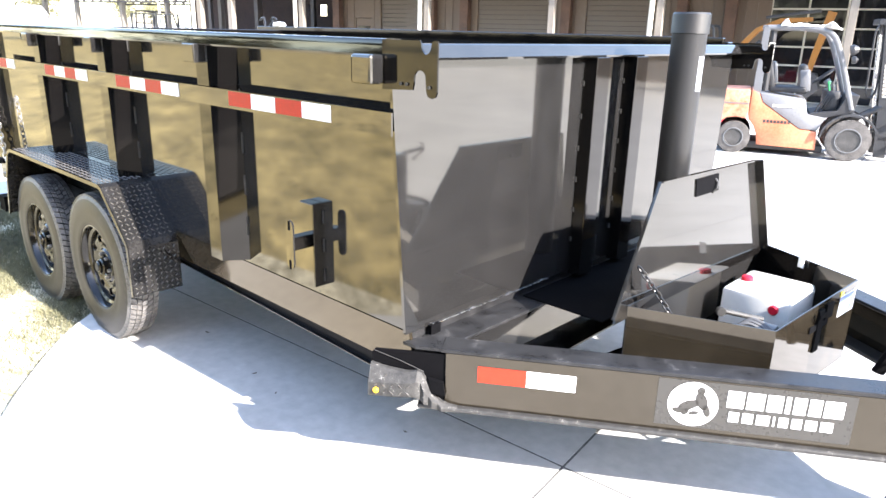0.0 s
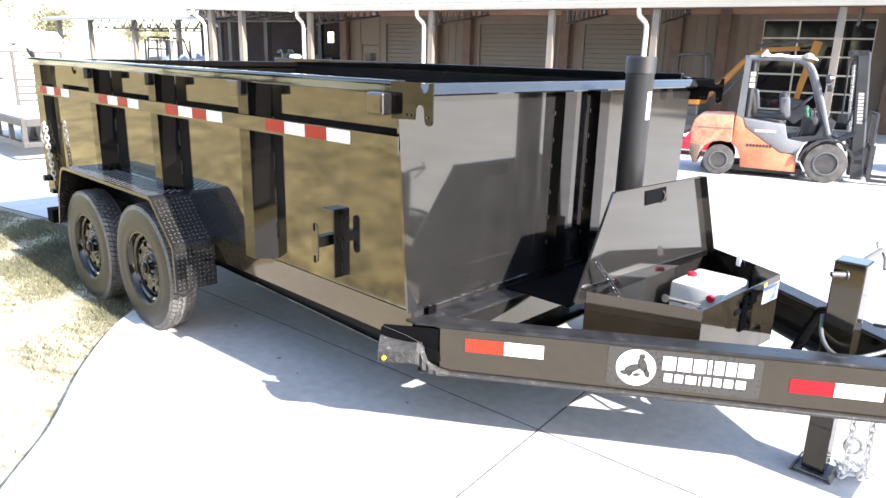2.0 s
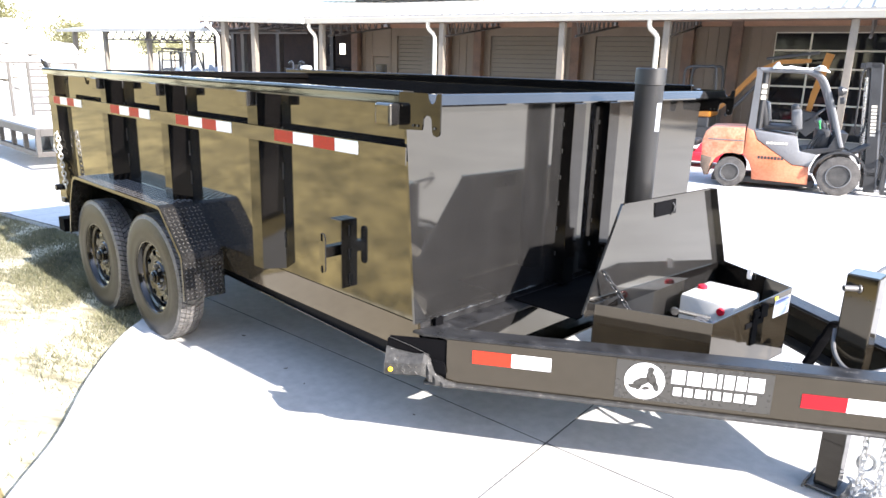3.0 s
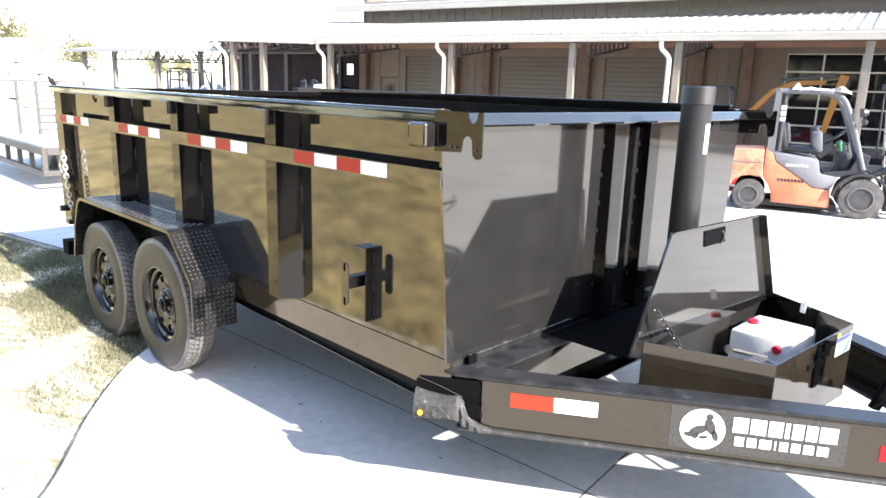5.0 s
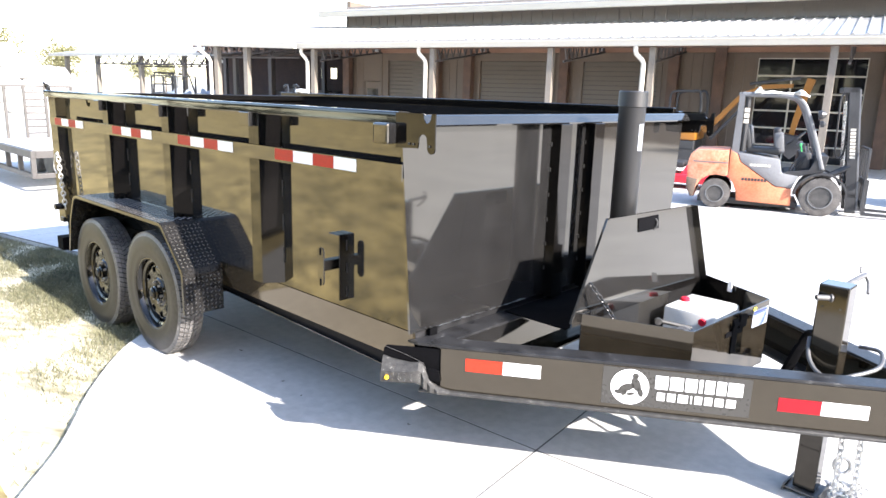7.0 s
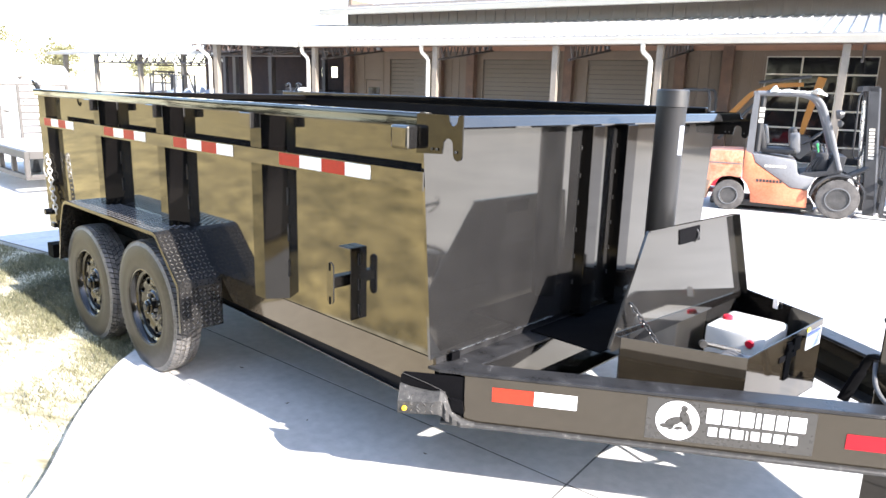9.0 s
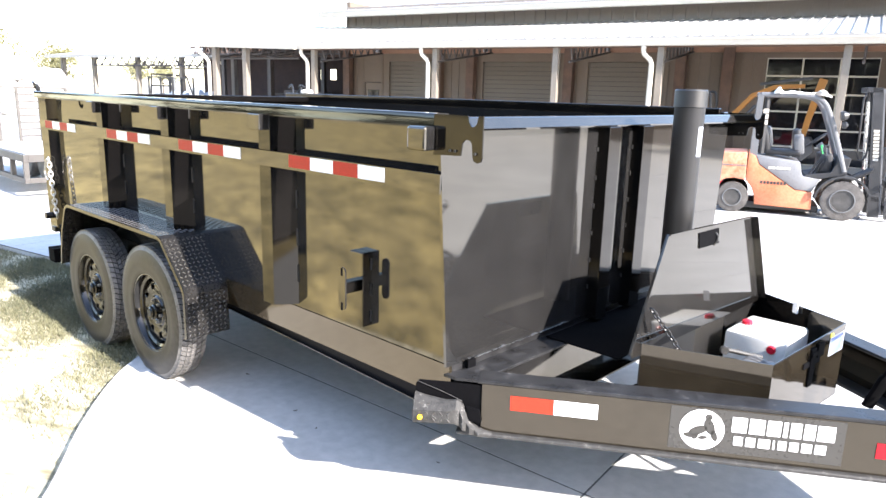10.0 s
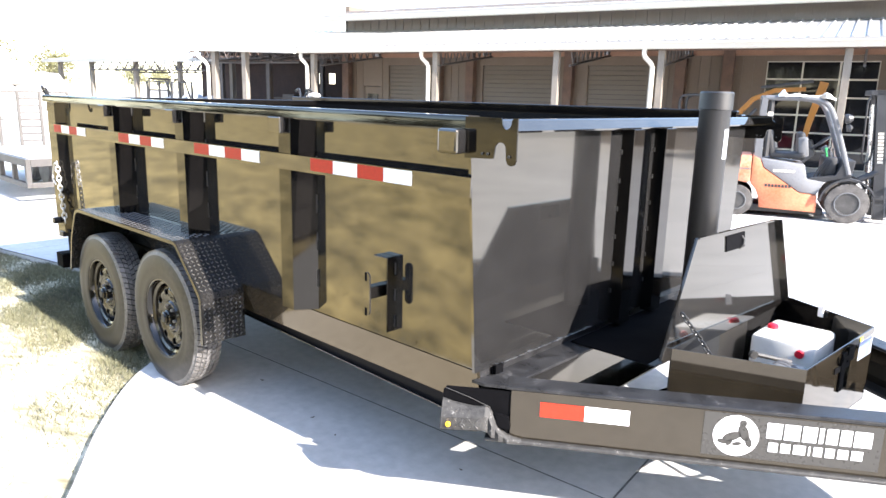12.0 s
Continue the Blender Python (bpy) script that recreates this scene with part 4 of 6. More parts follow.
for k in range(3):
    sweep(bm, curve_points([(0.80, 0.98 + 0.03 * k, 0.68), (0.85, 1.0 + 0.03 * k, 0.72), (0.93, 1.02 + 0.02 * k, 0.69), (0.97, 1.06, 0.62)]), 0.008, 6)
part("pump_wiring", bm, CABLE, tool, "pump head with cables", smooth=True)

# coupler at the tip
bm = B()
box(bm, 1.86, 2.35, CENTRE - 0.11, CENTRE + 0.11, 0.44, 0.685, bev=0.008)
part("coupler", bm, GLOSS, trailer, "black coupler block at the tongue tip")

# ---- jack ----
TRIMP = material("dull_grey_steel", (0.13, 0.125, 0.12), 0.45, metal=0.5, vary=0.3, scale=30, fine=200)
bm = B()
box(bm, 1.415, 1.535, 1.075, 1.195, 0.40, 1.068, bev=0.006)
jack = part("jack", bm, BEAMP, trailer, "square black tongue jack")
bm = B()
box(bm, 1.405, 1.545, 1.065, 1.205, 0.36, 0.47, bev=0.004)
part("jack_collar", bm, GLOSS, jack)
bm = B()
box(bm, 1.428, 1.522, 1.088, 1.182, 0.03, 0.40, bev=0.006)
part("inner_leg", bm, GLOSS, jack)
bm = B()
box(bm, 1.405, 1.545, 1.065, 1.205, 0.018, 0.027, bev=0.002)
for x, turn in ((1.397, 14), (1.553, -14)):
    box(bm, -0.004, 0.004, -0.072, 0.072, -0.019, 0.024, bev=0.002, m=pose(x, 1.135, 0.021, 0, turn))
part("jack_foot", bm, TRIMP, jack, "worn pale steel foot plate on the concrete")
bm = B()
lathe(bm, [(0, 0), (0.020, 0), (0.020, 0.006), (0.0135, 0.008), (0.013, 0.064), (0.009, 0.065), (0.008, 0.04), (0.0, 0.04)], 18, pose(1.470, 1.077, 1.010, 90, 0, -50))
part("crank_pin", bm, TRIMP, jack, "dull grey crank pin", smooth=True)
bm = B()
for x in (1.440, 1.510):
    lathe(bm, [(0, 0), (0.007, 0), (0.006, 0.006), (0, 0.007)], 10, pose(x, 1.076, 0.965, 90))
box(bm, 1.42, 1.53, 1.0725, 1.0755, 0.945, 1.055)
part("gear_plate", bm, BEAMP, jack, "black gear plate with two screws")
bm = B()
sweep(bm, curve_points([(1.49, 1.20, 1.05), (1.50, 1.30, 1.06), (1.51, 1.42, 1.065)]), 0.012, 8)
sweep(bm, curve_points([(1.51, 1.42, 1.065), (1.53, 1.41, 1.03), (1.545, 1.36, 0.99)]), 0.008, 8)
sweep(bm, curve_points([(1.50, 1.38, 1.08), (1.49, 1.40, 1.10), (1.50, 1.37, 1.11)]), 0.004, 6)
part("crank_handle", bm, TRIMP, jack, "grey steel crank handle", smooth=True)
bm = B()
sweep(bm, curve_points([(1.235, 1.45, 0.495), (1.262, 1.45, 0.575), (1.290, 1.44, 0.655), (1.325, 1.42, 0.735), (1.40, 1.33, 0.765)]), [0.030] * 16 + [0.022] * 17, 8, 0.6)
part("strap", bm, MATTE, trailer, "rolled black strap on the tongue", smooth=True)
bm = B()
sweep(bm, curve_points([(1.40, 1.12, 0.79), (1.42, 1.06, 0.72), (1.47, 1.02, 0.67), (1.535, 1.00, 0.662), (1.60, 1.05, 0.68), (1.67, 1.16, 0.71), (1.65, 1.26, 0.75), (1.56, 1.30, 0.74)]), 0.0095, 10)
part("cable", bm, CABLE, jack, "grey wiring cable looped round the jack", smooth=True)
jack.matrix_local = Matrix.Translation((1.452, CENTRE, 0)) @ Matrix.Diagonal((1.043, 1.043, 0.972, 1)) @ Matrix.Translation((-1.475, -1.135, 0))
# safety chains under the tongue
for k, (dx, dy) in enumerate(((-0.085, 0.10), (-0.02, 0.15))):
    bm = B()
    chain(bm, [(1.66 + dx, 1.12 + dy, 0.43), (1.665 + dx, 1.13 + dy, 0.10), (1.64 + dx, 1.17 + dy, 0.025), (1.70 + dx, 1.28 + dy, 0.02), (1.62 + dx, 1.34 + dy, 0.02)], link=0.045, wire=0.0048, width=0.028)
    part("safety_chain", bm, CHAIN, trailer, "bright zinc safety chain hanging to the concrete", smooth=True)
bm = B()
lathe(bm, [(0.032, -0.010), (0.041, -0.010), (0.044, 0), (0.041, 0.010), (0.032, 0.010), (0.028, 0)], 24, pose(1.585, 1.27, 0.19, 75, 0, 40), close=True)
part("tow_ring", bm, CHAIN, trailer, "round zinc tow ring", smooth=True)

# ---- tank in the tool box ----
tank = thing("hydraulic_tank", "white plastic hydraulic fluid tank inside the tool box", "tank", pose(0.77, 1.455, 0.470))
bm = B()
box(bm, -0.14, 0.145, -0.168, 0.175, 0.0, 0.268, bev=0.020)
part("tank_body", bm, POLY, tank, smooth=True)
bm = B()
lathe(bm, [(0, 0), (0.026, 0), (0.024, 0.016), (0.018, 0.020), (0, 0.020)], 20, pose(-0.095, 0.0, 0.268))
part("breather_cap", bm, REDP, tank, "red breather cap", smooth=True)
bm = B()
lathe(bm, [(0, 0), (0.020, 0), (0.020, 0.012), (0.016, 0.016), (0, 0.016)], 20, pose(0.083, -0.168, 0.225, 90))
part("drain_cap", bm, REDP, tank, "round red cap", smooth=True)


# ---- the shop building behind ----
WALLM = material("tan_ribbed_steel", (0.136, 0.099, 0.070), 0.5, vary=0.18, scale=1.2, fine=30, rough_vary=0.08, stretch=(1, 1, 0.25))
DOORM = material("grey_roll_up_steel", (0.112, 0.089, 0.067), 0.45, vary=0.14, scale=1.0, fine=20, stretch=(0.3, 0.3, 2))
BROWNM = material("weathered_brown_beam", (0.075, 0.046, 0.034), 0.7, vary=0.35, scale=3, fine=40, bump=0.1, color2=(0.17, 0.098, 0.066))
# header's lit look put into a brighter reddish colour than the other beams
HEADM = material("lit_reddish_beam", (0.27, 0.145, 0.088), 0.6, vary=0.25, scale=2, fine=30, bump=0.1)
WHITEM = material("white_painted_steel", (0.50, 0.465, 0.395), 0.4, vary=0.06, scale=1.5, fine=30)
POSTM = material("weathered_white_post", (0.165, 0.142, 0.115), 0.6, vary=0.3, scale=4, fine=40, stretch=(1, 1, 0.3))
ROOFM = material("pale_roof_steel", (0.30, 0.295, 0.28), 0.35, vary=0.05, scale=0.8, fine=15)
TRIMD = material("dark_steel_joist", (0.06, 0.05, 0.045), 0.6, vary=0.3, scale=5, fine=40)
GLASSD = material("dark_window_glass", (0.010, 0.010, 0.012), 0.05, vary=0.3, scale=2, fine=10, rough_vary=0.02)
# dark brown that puts the interiors' shade into the surface colour
DARKIN = material("painted_interior_shade", (0.026, 0.015, 0.0125), 0.9, vary=0.4, scale=1.5, fine=15, color2=(0.055, 0.034, 0.029))
UPPERM = material("brown_grey_ribbed_steel", (0.205, 0.178, 0.158), 0.5, vary=0.1, scale=1.0, fine=20, stretch=(1, 1, 0.25))
BLD = pose(-7.58, 15.6, 0, 0, 0, 13)


def struct(name, bm, mat, label, category, smooth=False):
    ob = part(name, bm, mat, None, "", smooth)
    ob.matrix_world = BLD
    return tagged(ob, label, category, kind="structure")


def ribs(bm, u0, u1, v, z0, z1, pitch=0.30, wide=0.05, high=0.025):
    k = int((u1 - u0) / pitch)
    for i in range(k + 1):
        u = u0 + i * (u1 - u0) / max(k, 1)
        box(bm, u - wide / 2, u + wide / 2, v - high, v, z0, z1)


WALL_V = 4.0
OPEN = [(-12.35, -11.55, 2.15), (-11.15, -9.0, 2.95), (-6.95, -4.05, 2.95), (-2.95, -0.35, 2.95), (2.60, 5.50, 3.08)]
# rear wall of the canopy with real openings
bm = B()
edges_u = [-13.2] + [x for o in OPEN for x in o[:2]] + [24.0]
for a, b in zip(edges_u[0::2], edges_u[1::2]):
    box(bm, a, b, WALL_V, WALL_V + 0.15, 0, 3.90)
for a, b, h in OPEN:
    box(bm, a, b, WALL_V, WALL_V + 0.15, h, 3.90)
wall_n = struct("wall_north", bm, WALLM, "tan ribbed steel shop wall under the canopy", "wall")
bm = B()
for a, b in zip(edges_u[0::2], edges_u[1::2]):
    if b - a > 0.35:
        ribs(bm, a + 0.08, b - 0.08, WALL_V, 0.05, 3.5)
tagged(part("wall_ribs", bm, WALLM, wall_n), "narrow ribs of the steel sheet", kind="stuff")
# backing behind the openings, painted dark for the indoor shade
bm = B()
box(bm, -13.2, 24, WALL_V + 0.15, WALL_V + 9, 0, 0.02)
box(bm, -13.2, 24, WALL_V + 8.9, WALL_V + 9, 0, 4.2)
struct("wall_inside", bm, DARKIN, "shop interior with its dimness painted in", "wall")
# roll-up doors
for k, (a, b, h) in enumerate(OPEN[1:4]):
    bm = B()
    n = 19
    for i in range(n):
        z = h * i / n
        box(bm, a + 0.02, b - 0.02, WALL_V + 0.05 - 0.012 * (i % 2), WALL_V + 0.10, z, z + h / n * 0.92)
    d = struct("door_%d" % (k + 2), bm, DOORM, "closed grey roll-up door", "door")
    bm = B()
    box(bm, a - 0.09, a + 0.02, WALL_V - 0.03, WALL_V + 0.04, 0, h)
    box(bm, b - 0.02, b + 0.09, WALL_V - 0.03, WALL_V + 0.04, 0, h)
    box(bm, a - 0.09, b + 0.09, WALL_V - 0.03, WALL_V + 0.04, h, h + 0.12)
    part("door_frame", bm, WALLM, d)
bm = B()
a, b, h = OPEN[0]
box(bm, a + 0.02, b - 0.02, WALL_V + 0.03, WALL_V + 0.08, 0, h - 0.02, bev=0.005)
d = struct("door_1", bm, WALLM, "closed tan walk door", "door")
bm = B()
box(bm, a + 0.12, b - 0.12, WALL_V + 0.02, WALL_V + 0.03, 1.25, 1.85)
part("pane", bm, GLASSD, d)
bm = B()
lathe(bm, [(0, 0), (0.03, 0), (0.03, 0.05), (0, 0.05)], 10, pose(b - 0.1, WALL_V + 0.03, 1.0, 90))
part("door_handle", bm, CHROME, d)
# glazed overhead door
a, b, h = OPEN[4]
bm = B()
cols, rows_n, zr = 3, 6, 0.513
for i in range(cols + 1):
    u = a + (b - a) * i / cols
    box(bm, u - 0.025, u + 0.025, WALL_V + 0.02, WALL_V + 0.08, 0, h)
for j in range(rows_n + 1):
    box(bm, a, b, WALL_V + 0.018, WALL_V + 0.082, max(0, j * zr - 0.025), j * zr + 0.025)
win = struct("window_1", bm, WHITEM, "glazed overhead door with white bars", "window")
for i in range(cols):
    for j in range(rows_n):
        bm = B()
        box(bm, a + (b - a) * i / cols + 0.02, a + (b - a) * (i + 1) / cols - 0.02, WALL_V + 0.045, WALL_V + 0.055, j * zr + 0.02, (j + 1) * zr - 0.02)
        part("pane", bm, GLASSD, win)
# brown wall columns and the eave beam
for u in (-13.1, -8.75, -7.35, -3.55, 0.15, 1.55, 6.05, 10.5):
    bm = B()
    box(bm, u - 0.16, u + 0.16, WALL_V - 0.30, WALL_V - 0.03, 0, 3.45, bev=0.01)
    struct("column", bm, BROWNM, "weathered brown steel wall column", "column")
bm = B()
box(bm, -13.2, 24, WALL_V - 0.20, WALL_V - 0.03, 3.24, 3.46, bev=0.008)
struct("header_beam", bm, HEADM, "long weathered brown header along the wall", "beam")
bm = B()
box(bm, -12.2, 24, 0.06, 0.16, 3.14, 3.30)
struct("eave_beam", bm, BROWNM, "brown eave plate behind the gutter", "beam")
# posts with downspouts
for k, u in enumerate((-11.65, -6.62, -2.55, 0.42, 4.75, 9.6, 14.2)):
    bm = B()
    box(bm, u - 0.085, u + 0.085, 0.03, 0.20, 0, 3.16, bev=0.006)
    struct("canopy_post", bm, POSTM, "weathered pale canopy post", "post")
    if k in (0, 1, 3):
        bm = B()
        sweep(bm, [(u - 0.42, -0.10, 3.24), (u - 0.42, -0.10, 3.05), (u - 0.40, -0.08, 2.97), (u - 0.24, -0.03, 2.81), (u - 0.20, -0.02, 2.71), (u - 0.20, -0.02, 0.05)], 0.066, 10)
        struct("downspout", bm, WHITEM, "white rain pipe with a bend", "pipe", True)
# gutter and canopy roof
bm = B()
hexa(bm, [(-12.3, -0.16, 3.175), (24, -0.16, 3.175), (24, 0.02, 3.175), (-12.3, 0.02, 3.175)], [(-12.3, -0.22, 3.335), (24, -0.22, 3.335), (24, 0.02, 3.35), (-12.3, 0.02, 3.35)])
hexa(bm, [(-12.3, -0.235, 3.320), (24, -0.235, 3.320), (24, -0.20, 3.320), (-12.3, -0.20, 3.320)], [(-12.3, -0.235, 3.350), (24, -0.235, 3.350), (24, -0.20, 3.350), (-12.3, -0.20, 3.350)])
struct("gutter", bm, WHITEM, "long white gutter along the eave", "gutter")
SL = math.atan2(1.02, 6.1)
roof_m = pose(0, -0.12, 3.36, math.degrees(SL))
bm = B()
box(bm, -12.3, 24, 0, 6.2, 0, 0.04, m=roof_m)
canopy = struct("canopy_roof", bm, ROOFM, "pale ribbed steel canopy roof", "roof")
bm = B()
for i in range(120):
    u = -12.3 + i * 0.305
    hexa(bm, [roof_m @ Vector(p) for p in ((u - 0.045, 0, 0.04), (u + 0.045, 0, 0.04), (u + 0.045, 6.2, 0.04), (u - 0.045, 6.2, 0.04))],
         [roof_m @ Vector(p) for p in ((u - 0.02, 0, 0.075), (u + 0.02, 0, 0.075), (u + 0.02, 6.2, 0.075), (u - 0.02, 6.2, 0.075))])
tagged(part("roof_ribs", bm, ROOFM, canopy), "narrow ribs of the steel sheet", kind="stuff")
# open-web joists that rise with the roof from each post, and floodlights on the header
for u in (-11.35, -6.5, -2.15, 0.48, 5.1, 9.75):
    bm = B()
    top = lambda v: 3.24 + v * 0.150
    low = lambda v: 2.745 + v * 0.133
    sweep(bm, [(u, 0.1, top(0.1)), (u, 3.9, top(3.9))], 0.035, 6)
    sweep(bm, [(u, 0.1, low(0.1)), (u, 3.9, low(3.9))], 0.035, 6)
    for i in range(9):
        v0, v1, v2 = 0.15 + i * 0.415, 0.15 + (i + 0.5) * 0.415, 0.15 + (i + 1) * 0.415
        sweep(bm, [(u, v0, top(v0)), (u, v1, low(v1))], 0.026, 5)
        sweep(bm, [(u, v1, low(v1)), (u, v2, top(v2))], 0.026, 5)
    struct("bar_joist", bm, TRIMD, "dark open-web steel joist", "beam")
for u in (-11.5, -6.72, -2.25, 0.33):
    bm = B()
    box(bm, u - 0.07, u + 0.07, WALL_V - 0.36, WALL_V - 0.21, 3.28, 3.40, bev=0.02)
    ob = part("flood_light", bm, PAPER)
    ob.matrix_world = BLD
    tagged(ob, "small white flood light on the brown header beam", "light", "lights on the header")
# upper storey
bm = B()
box(bm, -14.9, 26, 6.0, 6.15, 4.1, 5.35)
up = struct("wall_upper", bm, UPPERM, "brown-grey ribbed upper wall", "wall")
bm = B()
ribs(bm, -14.8, 25.9, 6.0, 4.1, 5.3, pitch=0.42, wide=0.06, high=0.035)
tagged(part("wall_ribs", bm, UPPERM, up), "narrow ribs of the steel sheet", kind="stuff")
bm = B()
hexa(bm, [(-15.7, 5.0, 4.84), (27, 5.0, 4.84), (27, 5.2, 4.84), (-15.7, 5.2, 4.84)], [(-15.7, 4.95, 5.02), (27, 4.95, 5.02), (27, 5.2, 5.06), (-15.7, 5.2, 5.06)])
box(bm, -15.7, 27, 5.2, 6.1, 5.0, 5.05)
struct("upper_eave", bm, WHITEM, "white eave of the upper roof", "roof")
bm = B()
box(bm, -15.7, 27, 0, 12, 0, 0.05, m=pose(0, 5.0, 5.03, 9.5))
struct("upper_roof", bm, ROOFM, "pale upper roof", "roof")
for u in (-14.9, 26.0):
    bm = B()
    box(bm, u - 0.1, u + 0.1, 6.15, 16, 0, 5.6)
    struct("wall_end", bm, WALLM, "tan end wall", "wall")

# open shed that goes on to the west, its roof in line with the canopy's
def shed_top(u, v):
    """The shed roof meets the canopy's and rises a little towards its open end."""
    return 3.36 + (v + 0.12) * math.tan(SL) + (-12.3 - u) * 0.027


def shed_strip(bm, u0, u1, v0, v1, z0, z1, narrow=0.0):
    lo = [(u, v, shed_top(u, v) + z0) for u, v in ((u0, v0), (u1, v0), (u1, v1), (u0, v1))]
    hi = [(u, v, shed_top(u, v) + z1) for u, v in ((u0 + narrow, v0), (u1 - narrow, v0), (u1 - narrow, v1), (u0 + narrow, v1))]
    hexa(bm, lo, hi)


bm = B()
shed_strip(bm, -17.35, -12.31, -0.42, 6.1, 0.0, 0.04)
shed = struct("shed_roof", bm, ROOFM, "pale ribbed shed roof", "roof")
bm = B()
for i in range(16):
    u = -17.25 + i * 0.305
    shed_strip(bm, u - 0.045, u + 0.045, -0.42, 6.1, 0.04, 0.075, 0.025)
tagged(part("roof_ribs", bm, ROOFM, shed), "narrow ribs of the steel sheet", kind="stuff")
bm = B()
lo, hi = [], []
for u, v in ((-17.4, -0.50), (-12.05, -0.50), (-12.05, -0.36), (-17.4, -0.36)):
    lo.append((u, v, shed_top(u, -0.42) - 0.16))
    hi.append((u, v - (0.05 if v < -0.4 else 0.0), shed_top(u, -0.42) - 0.002))
hexa(bm, lo, hi)
struct("gutter", bm, WHITEM, "white gutter of the open shed", "gutter")
for u, v, h in ((-16.22, -0.26, 3.26), (-14.62, -0.26, 3.22), (-17.0, 3.4, 3.7), (-17.5, 7.5, 3.85), (-20.95, 7.5, 3.85), (-24.4, 7.5, 3.85), (-13.0, 4.1, 3.8)):
    bm = B()
    box(bm, u - 0.10, u + 0.10, v - 0.10, v + 0.10, 0, h, bev=0.006)
    struct("shed_post", bm, POSTM if v < 0 else TRIMD, "weathered shed post", "post")


def downspout(u, v, z):
    """A white rain pipe with a swan neck that runs down beside a post."""
    bm = B()
    sweep(bm, [(u - 0.50, v - 0.10, z), (u - 0.47, v - 0.10, z - 0.16), (u - 0.36, v - 0.08, z - 0.26), (u - 0.10, v - 0.03, z - 0.44), (u, v, z - 0.60), (u, v, 0.05)], 0.068, 10)
    struct("downspout", bm, WHITEM, "white rain pipe with a bend", "pipe", True)


downspout(-16.42, -0.44, 3.30)
downspout(-28.75, 7.75, 3.40)
downspout(-24.65, 7.75, 3.40)
for v, z in ((0.3, 3.36), (2.6, 3.66), (5.0, 3.88), (7.9, 3.88)):
    bm = B()
    u0 = -17.2 - v * 1.3
    sweep(bm, [(u0, v, z), (-12.5, v, z)], 0.045, 6)
    sweep(bm, [(u0, v, z - 0.48), (-12.5, v, z - 0.48)], 0.04, 6)
    n = int((-12.5 - u0) / 0.52)
    w = (-12.5 - u0) / n
    for i in range(n):
        u = u0 + i * w
        sweep(bm, [(u, v, z), (u + w / 2, v, z - 0.48), (u + w, v, z)], 0.024, 5)
    struct("truss", bm, TRIMD if v < 5 else BROWNM, "open-web roof truss of the shed", "beam")
for u in (-16.2, -14.6, -13.4):
    bm = B()
    sweep(bm, [(u, -0.2, 3.30), (u, 5.2, 4.11)], 0.04, 6)
    sweep(bm, [(u, -0.2, 2.90), (u, 5.2, 3.71)], 0.035, 6)
    for i in range(10):
        v = -0.2 + i * 0.54
        sweep(bm, [(u, v, 3.30 + 0.15 * (v + 0.2)), (u, v + 0.27, 2.90 + 0.15 * (v + 0.47)), (u, v + 0.54, 3.30 + 0.15 * (v + 0.74))], 0.02, 5)
    struct("truss", bm, TRIMD, "open-web roof truss of the shed", "beam")
# rear roof added to keep sun off the shed's back, coloured as shade
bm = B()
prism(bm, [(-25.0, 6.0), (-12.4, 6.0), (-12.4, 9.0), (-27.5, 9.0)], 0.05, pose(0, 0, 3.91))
struct("shed_rear_roof", bm, DARKIN, "rear roof added to shade the open shed, painted dark", "roof")
# rear wall of the shed with an unglazed opening, its shade painted as dark brown
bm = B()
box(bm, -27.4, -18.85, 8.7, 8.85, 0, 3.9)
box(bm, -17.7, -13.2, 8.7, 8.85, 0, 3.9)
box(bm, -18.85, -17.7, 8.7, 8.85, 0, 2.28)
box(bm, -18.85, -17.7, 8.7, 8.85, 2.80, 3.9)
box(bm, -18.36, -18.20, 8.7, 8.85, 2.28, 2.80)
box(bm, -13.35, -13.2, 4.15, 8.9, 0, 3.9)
struct("wall_shed", bm, DARKIN, "rear wall of the open shed with shade painted in", "wall")
SACK = material("dusty_brown_stack", (0.075, 0.058, 0.047), 0.9, vary=0.4, scale=2.0, fine=20, bump=0.2, color2=(0.16, 0.13, 0.11))
for k in range(9):
    bm = B()
    u = -21.2 + k * 0.86
    box(bm, u, u + 0.78, 7.7, 8.5, 0, 1.55 + 0.22 * math.sin(k * 2.3), bev=0.04)
    ob = part("stacked_crate", bm, SACK)
    ob.matrix_world = BLD
    tagged(ob, "dusty brown crate stacked inside the open shed", "crate", "crates in the shed")

# small far shed with a white roof
for u in (-39.9, -36.6, -32.3, -28.4, -24.2):
    bm = B()
    box(bm, u - 0.11, u + 0.11, 7.9, 8.15, 0, 3.45)
    struct("shed_post", bm, POSTM, "weathered shed post", "post")
bm = B()
box(bm, -41.2, -25.0, 0, 5.5, 0, 0.08, m=pose(0, 7.6, 3.42, 8))
box(bm, -41.2, -25.0, 7.55, 7.65, 3.34, 3.52)
struct("far_shed_roof", bm, ROOFM, "white roof of a far open shed", "roof")
for v, u0, n in ((7.75, -36.2, 13), (11.8, -38.0, 14)):
    bm = B()
    for i in range(n):
        u = u0 + i * 0.8
        sweep(bm, [(u, v, 2.88), (u + 0.4, v, 3.36), (u + 0.8, v, 2.88)], 0.045, 5)
    sweep(bm, [(u0, v, 2.88), (u0 + n * 0.8, v, 2.88)], 0.05, 5)
    struct("truss", bm, TRIMD, "dark open-web roof truss", "beam")
